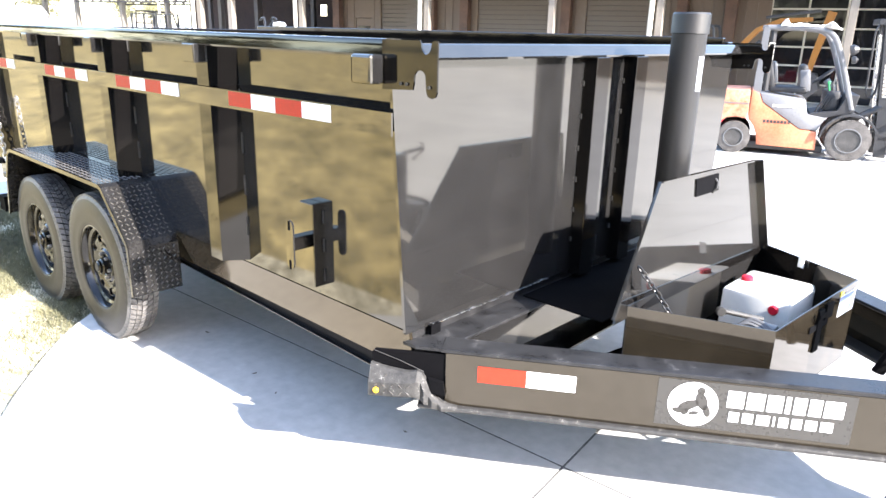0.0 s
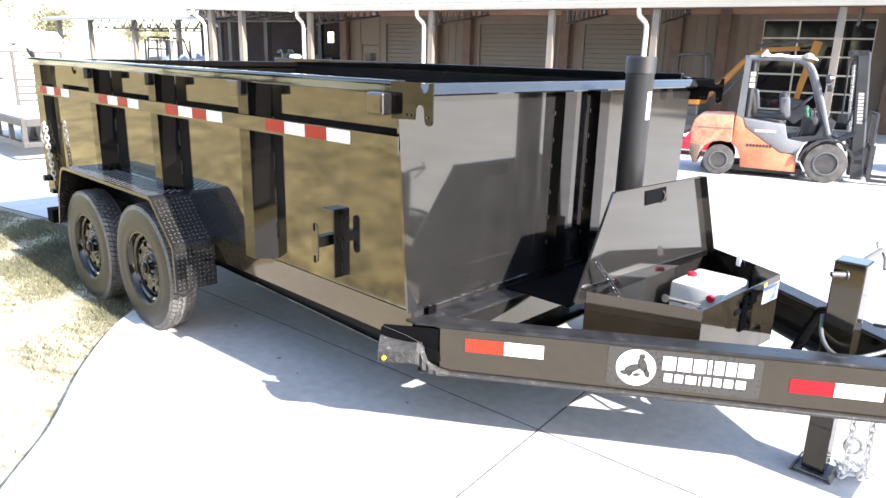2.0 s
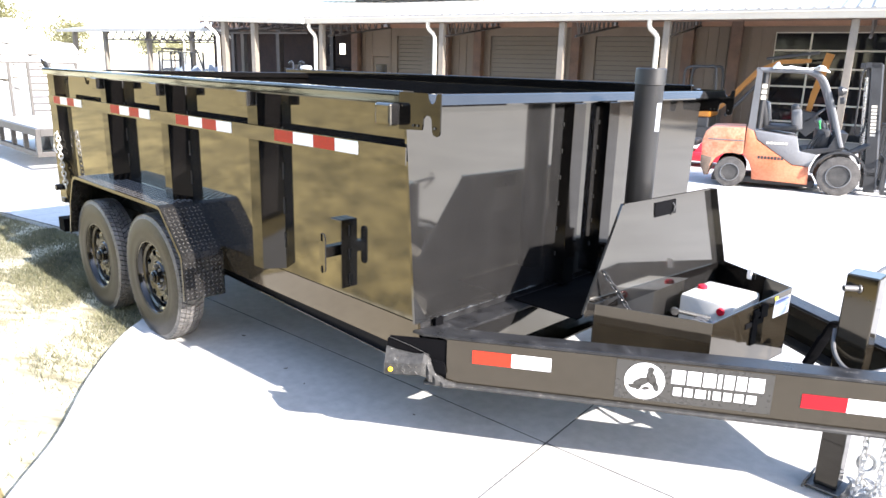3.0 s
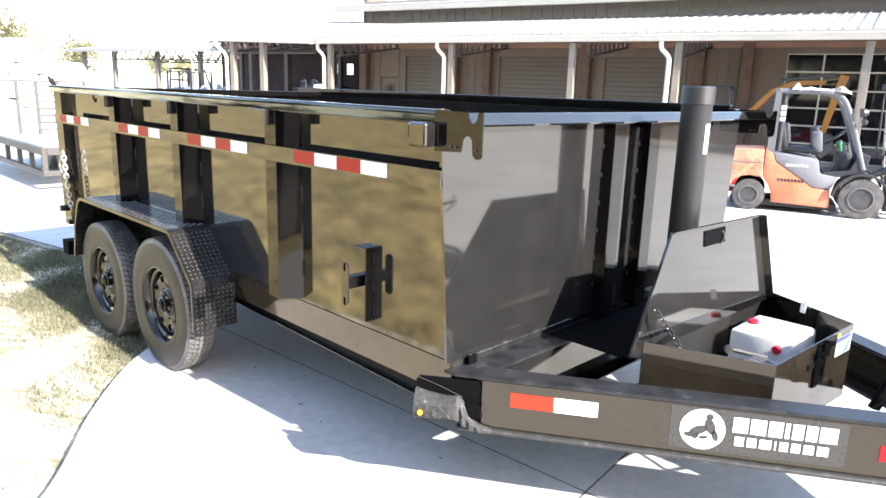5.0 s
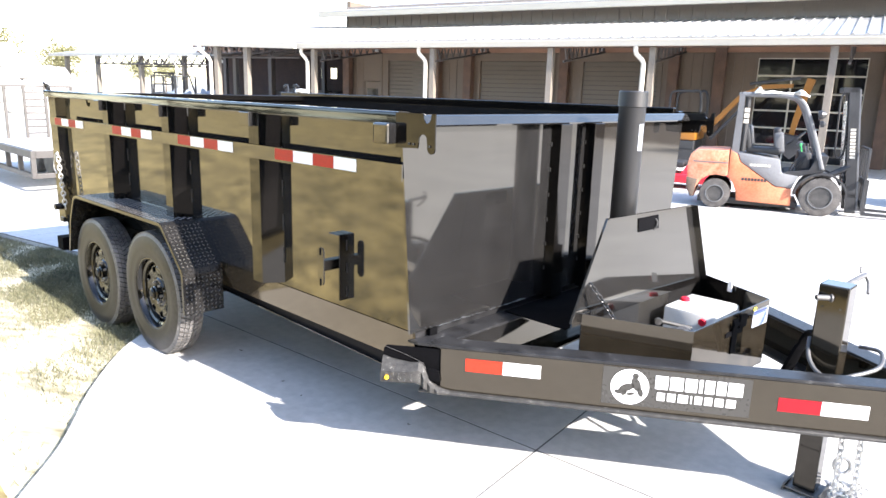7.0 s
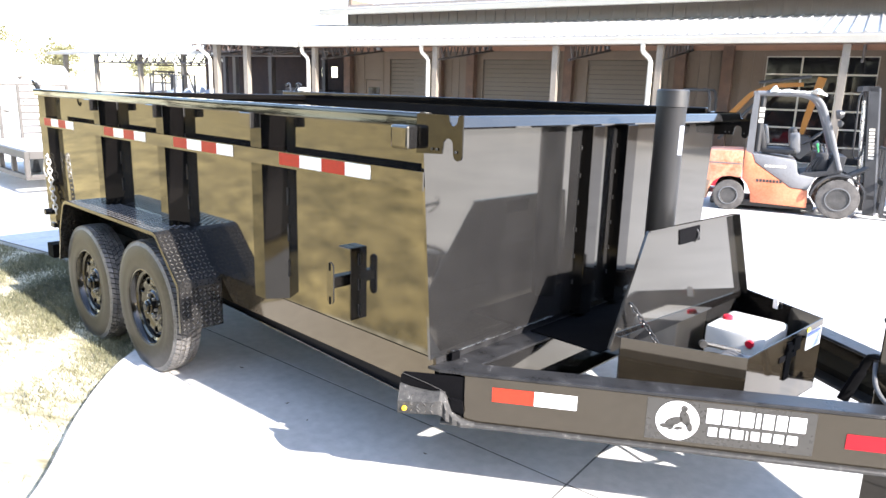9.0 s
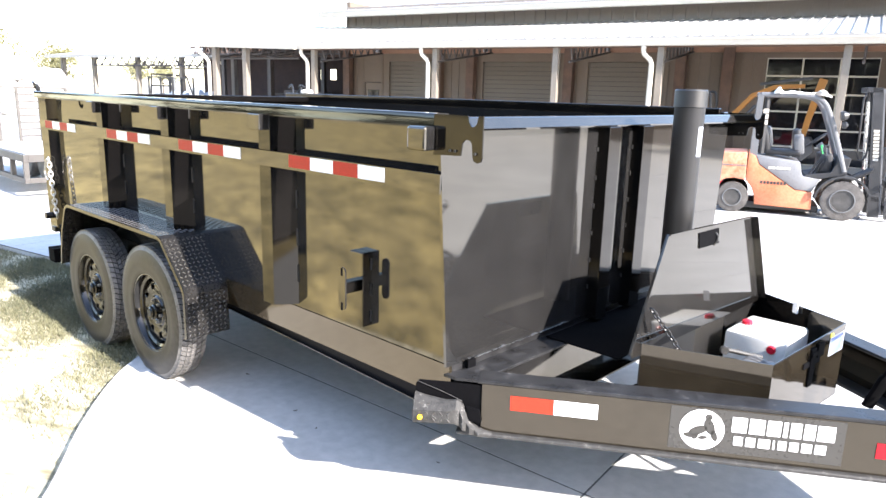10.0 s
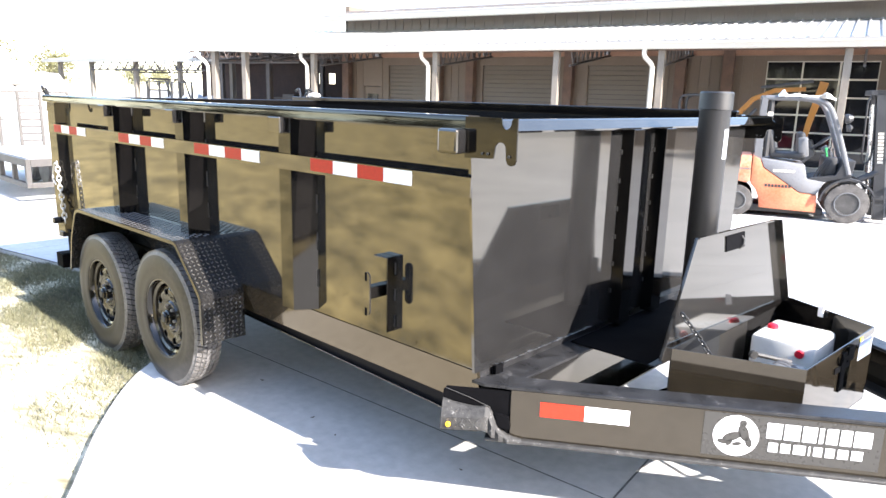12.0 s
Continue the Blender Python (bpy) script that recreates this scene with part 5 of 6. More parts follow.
# buggy with a roll cage under the far shed
UTVP = material("dusty_blue_grey_paint", (0.10, 0.105, 0.115), 0.5, vary=0.3, scale=3, fine=30)
buggy = thing("buggy", "small grey buggy with a dark roll cage under the far shed", "buggy")
buggy.matrix_world = BLD @ pose(-32.1, 8.6, 0)
bm = B()
prism(bm, [(-0.2, 0.45), (-0.25, 1.15), (0.35, 1.30), (1.2, 1.32), (2.7, 1.15), (3.1, 0.95), (3.15, 0.45)], 1.5, pose(0, 1.5, 0, 90), bev=0.05)
part("body", bm, UTVP, buggy)
for y in (0.06, 1.44):
    bm = B()
    sweep(bm, [(0.0, y, 1.2), (0.12, y, 2.42), (1.55, y, 2.36), (2.1, y, 1.2)], 0.055, 7)
    part("cage_bar", bm, TRIMD, buggy, smooth=True)
for x, z in ((0.12, 2.42), (1.55, 2.36), (0.06, 1.75)):
    bm = B()
    sweep(bm, [(x, 0.06, z), (x, 1.44, z)], 0.05, 7)
    part("cross_bar", bm, TRIMD, buggy, smooth=True)
for x in (0.45, 2.55):
    for y in (0.0, 1.5):
        bm = B()
        lathe(bm, [(0.16, -0.11), (0.33, -0.12), (0.36, -0.08), (0.36, 0.08), (0.33, 0.12), (0.16, 0.11)], 20, pose(x, y, 0.36, 90), close=True)
        part("wheel", bm, GROOVE, buggy, smooth=True)


# ---- forklift ----
ORANGE = material("faded_orange_paint", (0.44, 0.120, 0.050), 0.42, vary=0.25, scale=2.2, fine=30, color2=(0.56, 0.20, 0.105))
SALMON = material("sun_bleached_orange_paint", (0.46, 0.105, 0.040), 0.5, vary=0.25, scale=2.0, fine=25, color2=(0.58, 0.30, 0.19))
GREYP = material("grey_machine_paint", (0.12, 0.125, 0.135), 0.4, vary=0.15, scale=3, fine=40)
LGREY = material("light_grey_machine_paint", (0.115, 0.117, 0.121), 0.36, vary=0.16, scale=3, fine=40)
RIMG = material("dusty_dark_rim", (0.03, 0.029, 0.028), 0.4, vary=0.3, scale=9, fine=60, color2=(0.065, 0.062, 0.058))
DGREY = material("dark_machine_steel", (0.026, 0.0265, 0.028), 0.42, vary=0.35, scale=5, fine=60)
VINYL = material("black_vinyl", (0.02, 0.02, 0.021), 0.5, vary=0.3, scale=6, fine=60, bump=0.1)
SOLID = material("dusty_solid_tyre", (0.040, 0.036, 0.033), 0.75, vary=0.4, scale=8, fine=60, bump=0.1, color2=(0.125, 0.115, 0.105))
CLOTH = material("white_torn_cloth", (0.75, 0.74, 0.70), 0.8, vary=0.12, scale=6, fine=60)
GREEN = material("green_plastic", (0.03, 0.35, 0.10), 0.4)
SILVER = material("silver_machine_paint", (0.165, 0.167, 0.172), 0.34, vary=0.16, scale=3, fine=40)
DIGGER = material("digger_yellow_paint", (0.24, 0.095, 0.010), 0.4, vary=0.15, scale=3, fine=40)
MOWER_RED = material("red_machine_paint", (0.50, 0.02, 0.035), 0.35, vary=0.15, scale=4, fine=40)

fork = thing("forklift", "orange and grey counterbalance forklift parked on the concrete", "forklift", pose(-2.56, 9.62, 0, 0, 0, 20.4))
FY0, FY1 = 0.06, 1.06


def slab_xz(bm, pts, y0, y1, bev=0.0):
    """An outline in x and z, solid from y0 to y1."""
    return prism(bm, pts, y1 - y0, pose(0, y1, 0) @ pose(0, 0, 0, 90), bev)


arch = [(0.33 * math.cos(radians(a)), 0.235 + 0.33 * math.sin(radians(a))) for a in range(-10, 191, 20)]
bm = B()
slab_xz(bm, [(-0.40, 0.17)] + [(-0.47, 0.32), (-0.49, 0.74), (-0.45, 0.90), (-0.36, 0.975), (0.16, 0.99), (0.175, 0.56), (0.12, 0.545), (0.0, 0.565), (-0.14, 0.54), (-0.25, 0.46), (-0.32, 0.33), (-0.335, 0.17)], FY0, FY1, 0.012)
part("counterweight", bm, SALMON, fork, "bleached orange counterweight", smooth=True)
RUST = material("rusty_bare_steel", (0.07, 0.048, 0.036), 0.8, vary=0.4, scale=5, fine=50, bump=0.2, color2=(0.16, 0.115, 0.085))
bm = B()
slab_xz(bm, [(-0.405, 0.165), (-0.478, 0.32), (-0.488, 0.50), (-0.30, 0.47), (-0.325, 0.34), (-0.34, 0.165)], FY0 - 0.006, FY1 + 0.006, 0.01)
part("rear_bumper", bm, RUST, fork, "rusty bare heel of the counterweight", smooth=True)
# dark box added low down to stand for the shade under the forklift
bm = B()
box(bm, -0.28, 1.30, FY0 + 0.10, FY1 - 0.10, 0.075, 0.19, bev=0.02)
part("underbody", bm, VINYL, fork, "dark underbody added for the shade below")
bm = B()
box(bm, -0.40, 0.165, FY0 - 0.004, FY0 + 0.02, 0.765, 0.785)
part("trim_line", bm, LGREY, fork, "pale trim line")
bm = B()
slab_xz(bm, [(0.18, 0.99), (0.18, 0.54), (0.27, 0.44), (0.33, 0.30), (0.35, 0.15), (1.19, 0.13), (1.175, 0.41), (0.92, 0.425), (0.35, 0.80), (0.29, 0.94)], FY0, FY1, 0.01)
part("side_frame", bm, ORANGE, fork, "orange side frame", smooth=True)
bm = B()
slab_xz(bm, [(0.30, 0.95), (0.355, 0.81), (0.925, 0.435), (1.17, 0.42), (1.26, 0.62), (1.0, 0.66), (0.95, 0.88)], FY0 + 0.02, FY1 - 0.02, 0.012)
part("hood", bm, SILVER, fork, "silver-grey engine hood", smooth=True)
bm = B()
for k in range(6):
    box(bm, 0.50 + 0.055 * k, 0.545 + 0.055 * k, FY0 + 0.012, FY0 + 0.019, 0.745, 0.785)
part("maker_mark", bm, WHITEM, fork, "small row of white bars")
bm = B()
for k in range(8):
    box(bm, 0.40 + 0.05 * k, 0.435 + 0.05 * k, FY0 - 0.004, FY0 - 0.0005, 0.50, 0.545)
part("number_mark", bm, DGREY, fork, "row of dark stencilled bars")
bm = B()
slab_xz(bm, [(1.0, 0.62), (1.26, 0.62), (1.40, 0.66), (1.62, 0.72), (1.66, 0.98), (1.50, 0.98), (1.40, 0.74), (1.05, 0.68)], FY0 + 0.05, FY1 - 0.05, 0.01)
part("front_cowl", bm, VINYL, fork)
for y0, y1 in ((0.0, 0.22), (0.90, 1.12)):
    bm = B()
    out = [(1.605 + 0.405 * math.cos(radians(a)), 0.30 + 0.405 * math.sin(radians(a))) for a in range(20, 186, 12)]
    inn = [(1.605 + 0.375 * math.cos(radians(a)), 0.30 + 0.375 * math.sin(radians(a))) for a in range(20, 186, 12)]
    slab_xz(bm, out + inn[::-1], y0, y1)
    part("front_mudguard", bm, DGREY, fork)


def solid_tyre(R, w, m, parent, lugs):
    bm = B()
    r0 = R * 0.52
    lathe(bm, [(r0, -w), (R * 0.80, -w * 1.0), (R * 0.95, -w * 0.94), (R * 0.975, -w * 0.7), (R * 0.975, w * 0.7), (R * 0.9, w), (r0, w)], 48, close=True)
    for k in range(lugs):
        a0, a1 = 2 * math.pi * k / lugs, 2 * math.pi * (k + 0.8) / lugs
        for s in (-1, 1):
            lo = [(R * 0.95 * math.cos(a), R * 0.95 * math.sin(a), z) for a, z in ((a0, s * w * 0.97), (a1, s * w * 0.97), (a1 + 0.05, 0), (a0 + 0.05, 0))]
            hi = [(R * math.cos(a), R * math.sin(a), z) for a, z in ((a0, s * w * 0.93), (a1, s * w * 0.93), (a1 + 0.05, 0), (a0 + 0.05, 0))]
            hexa(bm, lo, hi)
    t = part("wheel", bm, SOLID, parent, "dusty solid tyre", smooth=True, angle=30)
    t.matrix_local = m
    bm = B()
    lathe(bm, [(r0 + 0.02, -w * 0.98), (r0 + 0.012, -w * 1.10), (r0 - 0.004, -w * 1.10), (r0 - 0.014, -w * 0.86), (r0 - 0.03, -w * 0.80), (r0 - 0.034, -w * 0.50), (r0 * 0.55, -w * 0.40), (r0 * 0.5, -w * 0.62), (0.05, -w * 0.62), (0.045, -w * 0.95), (0.0, -w)], 36)
    part("rim", bm, RIMG, t, "dusty dark grey rim", smooth=True)
    bm = B()
    lathe(bm, [(r0 + 0.020, -w * 1.02), (r0 + 0.022, -w * 1.12), (r0 + 0.008, -w * 1.13), (r0 + 0.004, -w * 1.02)], 40, close=True)
    part("lock_ring", bm, LGREY, t, "scuffed pale lock ring", smooth=True)
    for k in range(6):
        bm = B()
        a = 2 * math.pi * k / 6
        lathe(bm, [(0, -w * 0.72), (0.012, -w * 0.72), (0.012, -w * 0.5)], 6, pose(0.085 * math.cos(a), 0.085 * math.sin(a), 0))
        part("wheel_nut", bm, RIMG, t)
    return t


turn = pose(0, 0, 0, -90)
for x, R, w, y in ((0.0, 0.248, 0.085, 0.10), (0.0, 0.248, 0.085, 1.02), (1.605, 0.312, 0.10, 0.105), (1.605, 0.312, 0.10, 1.015)):
    solid_tyre(R, w, pose(x, y, R) @ turn @ (pose(0, 0, 0) if y < 0.5 else pose(0, 0, 0, 180)), fork, 28)
# overhead guard
for y in (0.13, 0.99):
    bm = B()
    hexa(bm, [(0.19, y - 0.035, 0.84), (0.31, y - 0.035, 0.84), (0.31, y + 0.035, 0.84), (0.19, y + 0.035, 0.84)], [(0.215, y - 0.035, 1.93), (0.30, y - 0.035, 1.93), (0.30, y + 0.035, 1.93), (0.215, y + 0.035, 1.93)])
    part("rear_pillar", bm, LGREY, fork, "grey rear guard pillar")
    bm = B()
    sweep(bm, curve_points([(0.26, y, 1.92), (0.7, y, 1.925), (1.0, y, 1.905), (1.17, y, 1.82), (1.29, y, 1.60), (1.42, y, 1.25), (1.585, y, 0.76)], 6), 0.04, 10)
    part("front_pillar", bm, LGREY, fork, "grey curved front guard pillar", smooth=True)
for k in range(6):
    bm = B()
    x = 0.33 + 0.14 * k
    box(bm, x, x + 0.035, 0.13, 0.99, 1.89, 1.93, bev=0.006)
    part("roof_bar", bm, GREYP, fork)
bm = B()
box(bm, 0.20, 0.29, 0.13, 0.99, 1.90, 1.955, bev=0.006)
part("rear_header", bm, GREYP, fork)
bm = B()
sweep(bm, [(0.36, 0.16, 1.88), (0.36, 0.16, 0.98)], 0.045, 8)
part("lp_hose_guard", bm, VINYL, fork)
bm = B()
for k in range(3):
    box(bm, 0.32, 0.40, 0.108, 0.115, 1.45 + 0.09 * k, 1.52 + 0.09 * k)
part("warning_sticker", bm, WHITEM, fork, "small white stickers on the pillar")
# seat
seat = part("seat", box(B(), 0.42, 0.95, 0.33, 0.80, 0.955, 1.05, bev=0.03), VINYL, fork, "black vinyl seat", smooth=True)
bm = B()
box(bm, -0.06, 0.06, -0.24, 0.24, 0, 0.42, bev=0.04)
bk = part("backrest", bm, VINYL, seat, smooth=True)
bk.matrix_local = pose(0.45, 0.565, 1.02, 0, -12)
bm = B()
box(bm, -0.08, 0.0, -0.17, 0.17, 0.06, 0.40, bev=0.04)
gb = part("backrest_pad", bm, LGREY, seat, "grey pad of the backrest", smooth=True)
gb.matrix_local = pose(0.55, 0.565, 1.03, 0, -10)
bm = B()
sweep(bm, [(1.50, 0.56, 0.82), (1.22, 0.56, 1.16)], 0.05, 10)
part("steering_column", bm, GREYP, fork, "grey steering column", smooth=True)
bm = B()
ring = [(0.17 * math.cos(a), 0.17 * math.sin(a), 0) for a in [2 * math.pi * k / 20 for k in range(21)]]
sweep(bm, ring, 0.014, 6)
sweep(bm, [(-0.17, 0, 0), (0.17, 0, 0)], 0.012, 6)
st = part("steering_wheel", bm, VINYL, fork, smooth=True)
st.matrix_local = pose(1.17, 0.56, 1.22, 0, -40)
# second high seat back, grey side bolsters and a dark dash with hoses
bm = B()
box(bm, -0.05, 0.07, -0.22, 0.22, 0.0, 0.46, bev=0.05)
hb = part("backrest", bm, VINYL, seat, "tall black backrest", smooth=True)
hb.matrix_local = pose(0.92, 0.62, 0.93, 0, -8)
for y in (0.40, 0.84):
    bm = B()
    box(bm, -0.06, 0.09, -0.04, 0.04, 0.04, 0.38, bev=0.03)
    gs = part("bolster", bm, LGREY, seat, "grey side bolster", smooth=True)
    gs.matrix_local = pose(0.93, y, 0.93, 0, -8)
bm = B()
box(bm, 1.22, 1.42, 0.22, 0.90, 0.70, 1.02, bev=0.04)
part("dash", bm, VINYL, fork, "dark dash panel", smooth=True)
bm = B()
for k in range(4):
    sweep(bm, curve_points([(1.10 + 0.05 * k, 0.24, 0.66), (1.16 + 0.04 * k, 0.20, 0.82), (1.24 + 0.03 * k, 0.22, 0.95)], 4), 0.012, 6)
part("hoses", bm, VINYL, fork, smooth=True)
for k in range(3):
    bm = B()
    sweep(bm, [(1.28 + 0.05 * k, 0.30, 0.95), (1.24 + 0.05 * k, 0.29, 1.12)], 0.012, 6)
    lathe(bm, [(0, 0), (0.02, 0.01), (0.02, 0.04), (0, 0.05)], 8, pose(1.24 + 0.05 * k, 0.29, 1.11))
    part("lever", bm, GREEN if k == 0 else VINYL, fork, smooth=True)
# mast
for y in (0.27, 0.78):
    bm = B()
    hexa(bm, [(2.02, y, 0.06), (2.17, y, 0.06), (2.17, y + 0.09, 0.06), (2.02, y + 0.09, 0.06)], [(1.82, y, 2.07), (1.965, y, 2.07), (1.965, y + 0.09, 2.07), (1.82, y + 0.09, 2.07)])
    up = part("mast_upright", bm, DGREY, fork, "dark steel mast upright")
    bm = B()
    hexa(bm, [(2.172, y + 0.01, 0.10), (2.20, y + 0.01, 0.10), (2.20, y + 0.08, 0.10), (2.172, y + 0.08, 0.10)], [(1.967, y + 0.01, 2.05), (1.99, y + 0.01, 2.05), (1.99, y + 0.08, 2.05), (1.967, y + 0.08, 2.05)])
    part("mast_edge", bm, LGREY, up, "bare pale front edge")
bm = B()
for k in range(9):
    z = 0.95 + 0.055 * k
    x = 2.10 - (z - 0.06) * 0.1
    box(bm, x - 0.045, x + 0.03, 0.2655, 0.2695, z, z + 0.038)
part("mast_mark", bm, WHITEM, fork, "column of white bars on the mast")
for z, x0, x1 in ((2.03, 1.74, 1.96), (1.25, 1.93, 2.05), (0.35, 2.02, 2.14)):
    bm = B()
    box(bm, x0, x1, 0.27, 0.87, z - 0.04, z + 0.04, bev=0.006)
    part("mast_tie", bm, DGREY, fork)
for y in (0.38, 0.70):
    bm = B()
    sweep(bm, [(1.95, y, 0.5), (1.84, y, 1.85)], 0.03, 8)
    part("lift_cylinder", bm, CHROME, fork, "bright lift cylinder", smooth=True)
bm = B()
sweep(bm, curve_points([(1.72, 0.30, 1.85), (1.74, 0.30, 1.95), (1.80, 0.32, 1.97), (1.85, 0.34, 1.7), (1.88, 0.35, 1.1), (1.83, 0.35, 0.95), (1.76, 0.34, 1.0), (1.74, 0.30, 1.3), (1.72, 0.30, 1.85)]), 0.014, 6)
part("hose", bm, VINYL, fork, smooth=True)
bm = B()
sweep(bm, [(1.55, 0.3, 0.55), (2.0, 0.3, 0.82)], 0.05, 8)
part("tilt_cylinder", bm, DGREY, fork, smooth=True)
for z in (0.18, 0.55):
    bm = B()
    box(bm, 2.20, 2.25, 0.12, 1.02, z, z + 0.09, bev=0.005)
    part("carriage_bar", bm, DGREY, fork, "dark load carriage bar")
for y in (0.13, 0.40, 0.72, 0.98):
    bm = B()
    box(bm, 2.205, 2.245, y, y + 0.035, 0.12, 1.13, bev=0.004)
    part("backrest_upright", bm, DGREY, fork, "dark upright of the load backrest")
bm = B()
box(bm, 2.205, 2.245, 0.1655, 0.9795, 1.09, 1.13, bev=0.004)
part("backrest_rail", bm, DGREY, fork, "dark top rail of the load backrest")
for y in (0.24, 0.80):
    bm = B()
    slab_xz(bm, [(2.25, 0.62), (2.25, 0.04), (3.28, 0.035), (3.28, 0.05), (2.32, 0.085), (2.295, 0.11), (2.295, 0.62)], y, y + 0.11)
    part("fork_tine", bm, DGREY, fork, "worn steel fork tine")
bm = B()
lathe(bm, [(0, 0), (0.07, 0), (0.075, 0.05), (0.04, 0.11), (0, 0.11)], 14, pose(1.42, 0.10, 1.62, 0, 80))
lathe(bm, [(0, 0), (0.05, 0), (0.055, 0.05), (0, 0.09)], 14, pose(1.46, 0.10, 1.48, 0, 80))
part("work_lamp", bm, DGREY, fork, smooth=True)

# torn white cloth on the guard's roof: a rolled lump at the rear, a thin strip, a rag over the front
bm = B()
nx, ny = 36, 8
vs = [[None] * (ny + 1) for _ in range(nx + 1)]
for i in range(nx + 1):
    x = 0.44 + 0.82 * i / nx
    swell = 0.10 * math.exp(-((x - 0.50) / 0.045) ** 2) + 0.045 * math.exp(-((x - 0.74) / 0.13) ** 2) + 0.085 * math.exp(-((x - 1.13) / 0.07) ** 2)
    droop = 0.20 * max(0.0, x - 1.06) ** 1.0
    for j in range(ny + 1):
        a = math.pi * j / ny
        r = 0.018 + swell * (0.75 + 0.5 * noise.noise(Vector((x * 7.0, a * 1.2, 1.3))))
        vs[i][j] = bm.verts.new((x + 0.03 * noise.noise(Vector((x * 9, a, 4))), 0.16 - math.cos(a) * (0.05 + r * 0.8), 1.945 - droop + r * math.sin(a) + 0.012 * noise.noise(Vector((x * 22, a * 3, 2)))))
for i in range(nx):
    for j in range(ny):
        if not (24 < i < 29 and j < 4):
            bm.faces.new((vs[i][j], vs[i + 1][j], vs[i + 1][j + 1], vs[i][j + 1]))
cloth = part("torn_cloth", bm, CLOTH, None, smooth=True, angle=60)
cloth.matrix_world = fork.matrix_world.copy()
sol = cloth.modifiers.new("thick", "SOLIDIFY")
sol.thickness = 0.012
tagged(cloth, "crumpled torn white cloth on the forklift roof", "cloth")

# ---- machines under the canopy ----
digger = thing("mini_excavator", "yellow mini excavator with a folded boom beside the shop", "excavator", BLD @ pose(1.45, 0.9, 0))
bm = B()
box(bm, -0.62, 0.25, -0.45, 0.75, 0.70, 1.08, bev=0.06)
body = part("body", bm, DIGGER, digger, smooth=True)
bm = B()
for k in range(4):
    box(bm, -0.20 + 0.07 * k, -0.15 + 0.07 * k, -0.456, -0.451, 0.92, 0.98)
part("mark", bm, WHITEM, body, "short row of white bars")
bm = B()
box(bm, -0.60, 0.22, -0.42, 0.70, 0.42, 0.70, bev=0.03)
part("turntable", bm, DGREY, digger)
for y in (-0.55, 0.55):
    bm = B()
    pts = [(0.62 * (1 if abs(a) < 90 else -1) + 0.22 * math.cos(radians(a)), 0.22 + 0.22 * math.sin(radians(a))) for a in list(range(-90, 90, 30)) + [89] + list(range(91, 270, 30))]
    slab_xz(bm, pts, y, y + 0.26)
    part("track", bm, VINYL, digger, "black rubber track")


def boom_arm(pts, w0, w1, y0, y1, name):
    bm = B()
    top, low = [], []
    for i, (x, z) in enumerate(pts):
        a, b = pts[max(i - 1, 0)], pts[min(i + 1, len(pts) - 1)]
        d = Vector((b[0] - a[0], b[1] - a[1])).normalized()
        w = w0 + (w1 - w0) * i / (len(pts) - 1)
        top.append((x - d.y * w, z + d.x * w))
        low.append((x + d.y * w, z - d.x * w))
    slab_xz(bm, top + low[::-1], y0, y1, 0.008)
    return part(name, bm, DIGGER, digger, "yellow boom" if name == "boom" else "yellow dipper arm")


boom_arm([(0.35, 0.95), (0.75, 1.35), (1.25, 1.95), (1.75, 2.18), (2.45, 2.22)], 0.075, 0.05, -0.08, 0.08, "boom")
boom_arm([(2.85, 2.40), (2.74, 1.95), (2.62, 1.40), (2.55, 0.95)], 0.10, 0.06, -0.08, 0.08, "dipper")
bm = B()
sweep(bm, [(0.55, -0.02, 0.75), (1.35, -0.02, 1.70)], 0.045, 8)
sweep(bm, [(1.4, -0.02, 2.25), (2.6, -0.02, 2.42)], 0.04, 8)
part("hydraulic_ram", bm, DGREY, digger, smooth=True)
bm = B()
slab_xz(bm, [(2.40, 1.0), (2.75, 0.95), (2.85, 0.6), (2.6, 0.35), (2.35, 0.55)], -0.3, 0.3, 0.02)
part("bucket", bm, DGREY, digger)
bm = B()
sweep(bm, curve_points([(-0.55, -0.35, 1.08), (-0.55, -0.35, 1.6), (-0.50, -0.35, 1.98), (0.0, -0.35, 2.02), (0.25, -0.35, 1.95), (0.30, -0.35, 1.1)], 4), 0.035, 8)
part("roll_bar", bm, VINYL, digger, smooth=True)
bm = B()
sweep(bm, curve_points([(-0.55, 0.55, 1.08), (-0.55, 0.55, 1.6), (-0.50, 0.55, 1.98), (0.0, 0.55, 2.02), (0.25, 0.55, 1.95), (0.30, 0.55, 1.1)], 4), 0.035, 8)
part("roll_bar", bm, VINYL, digger, smooth=True)

mower = thing("riding_mower", "red riding mower deck with a dark blue seat on the concrete", "mower", pose(-4.1, 11.9, 0, 0, 0, 16))
bm = B()
box(bm, -0.75, 0.80, -0.40, 0.40, 0.12, 0.30, bev=0.03)
part("deck", bm, MOWER_RED, mower, "red mower deck", smooth=True)
bm = B()
hexa(bm, [(-0.1, -0.3, 0.30), (0.75, -0.3, 0.30), (0.75, 0.3, 0.30), (-0.1, 0.3, 0.30)], [(0.05, -0.25, 0.55), (0.7, -0.25, 0.50), (0.7, 0.25, 0.50), (0.05, 0.25, 0.55)])
part("hood", bm, MOWER_RED, mower)
bm = B()
box(bm, -0.6, -0.05, -0.28, 0.28, 0.42, 0.55, bev=0.04)
box(bm, -0.66, -0.52, -0.28, 0.28, 0.5, 0.88, bev=0.04)
part("seat", bm, VINYL, mower, smooth=True)
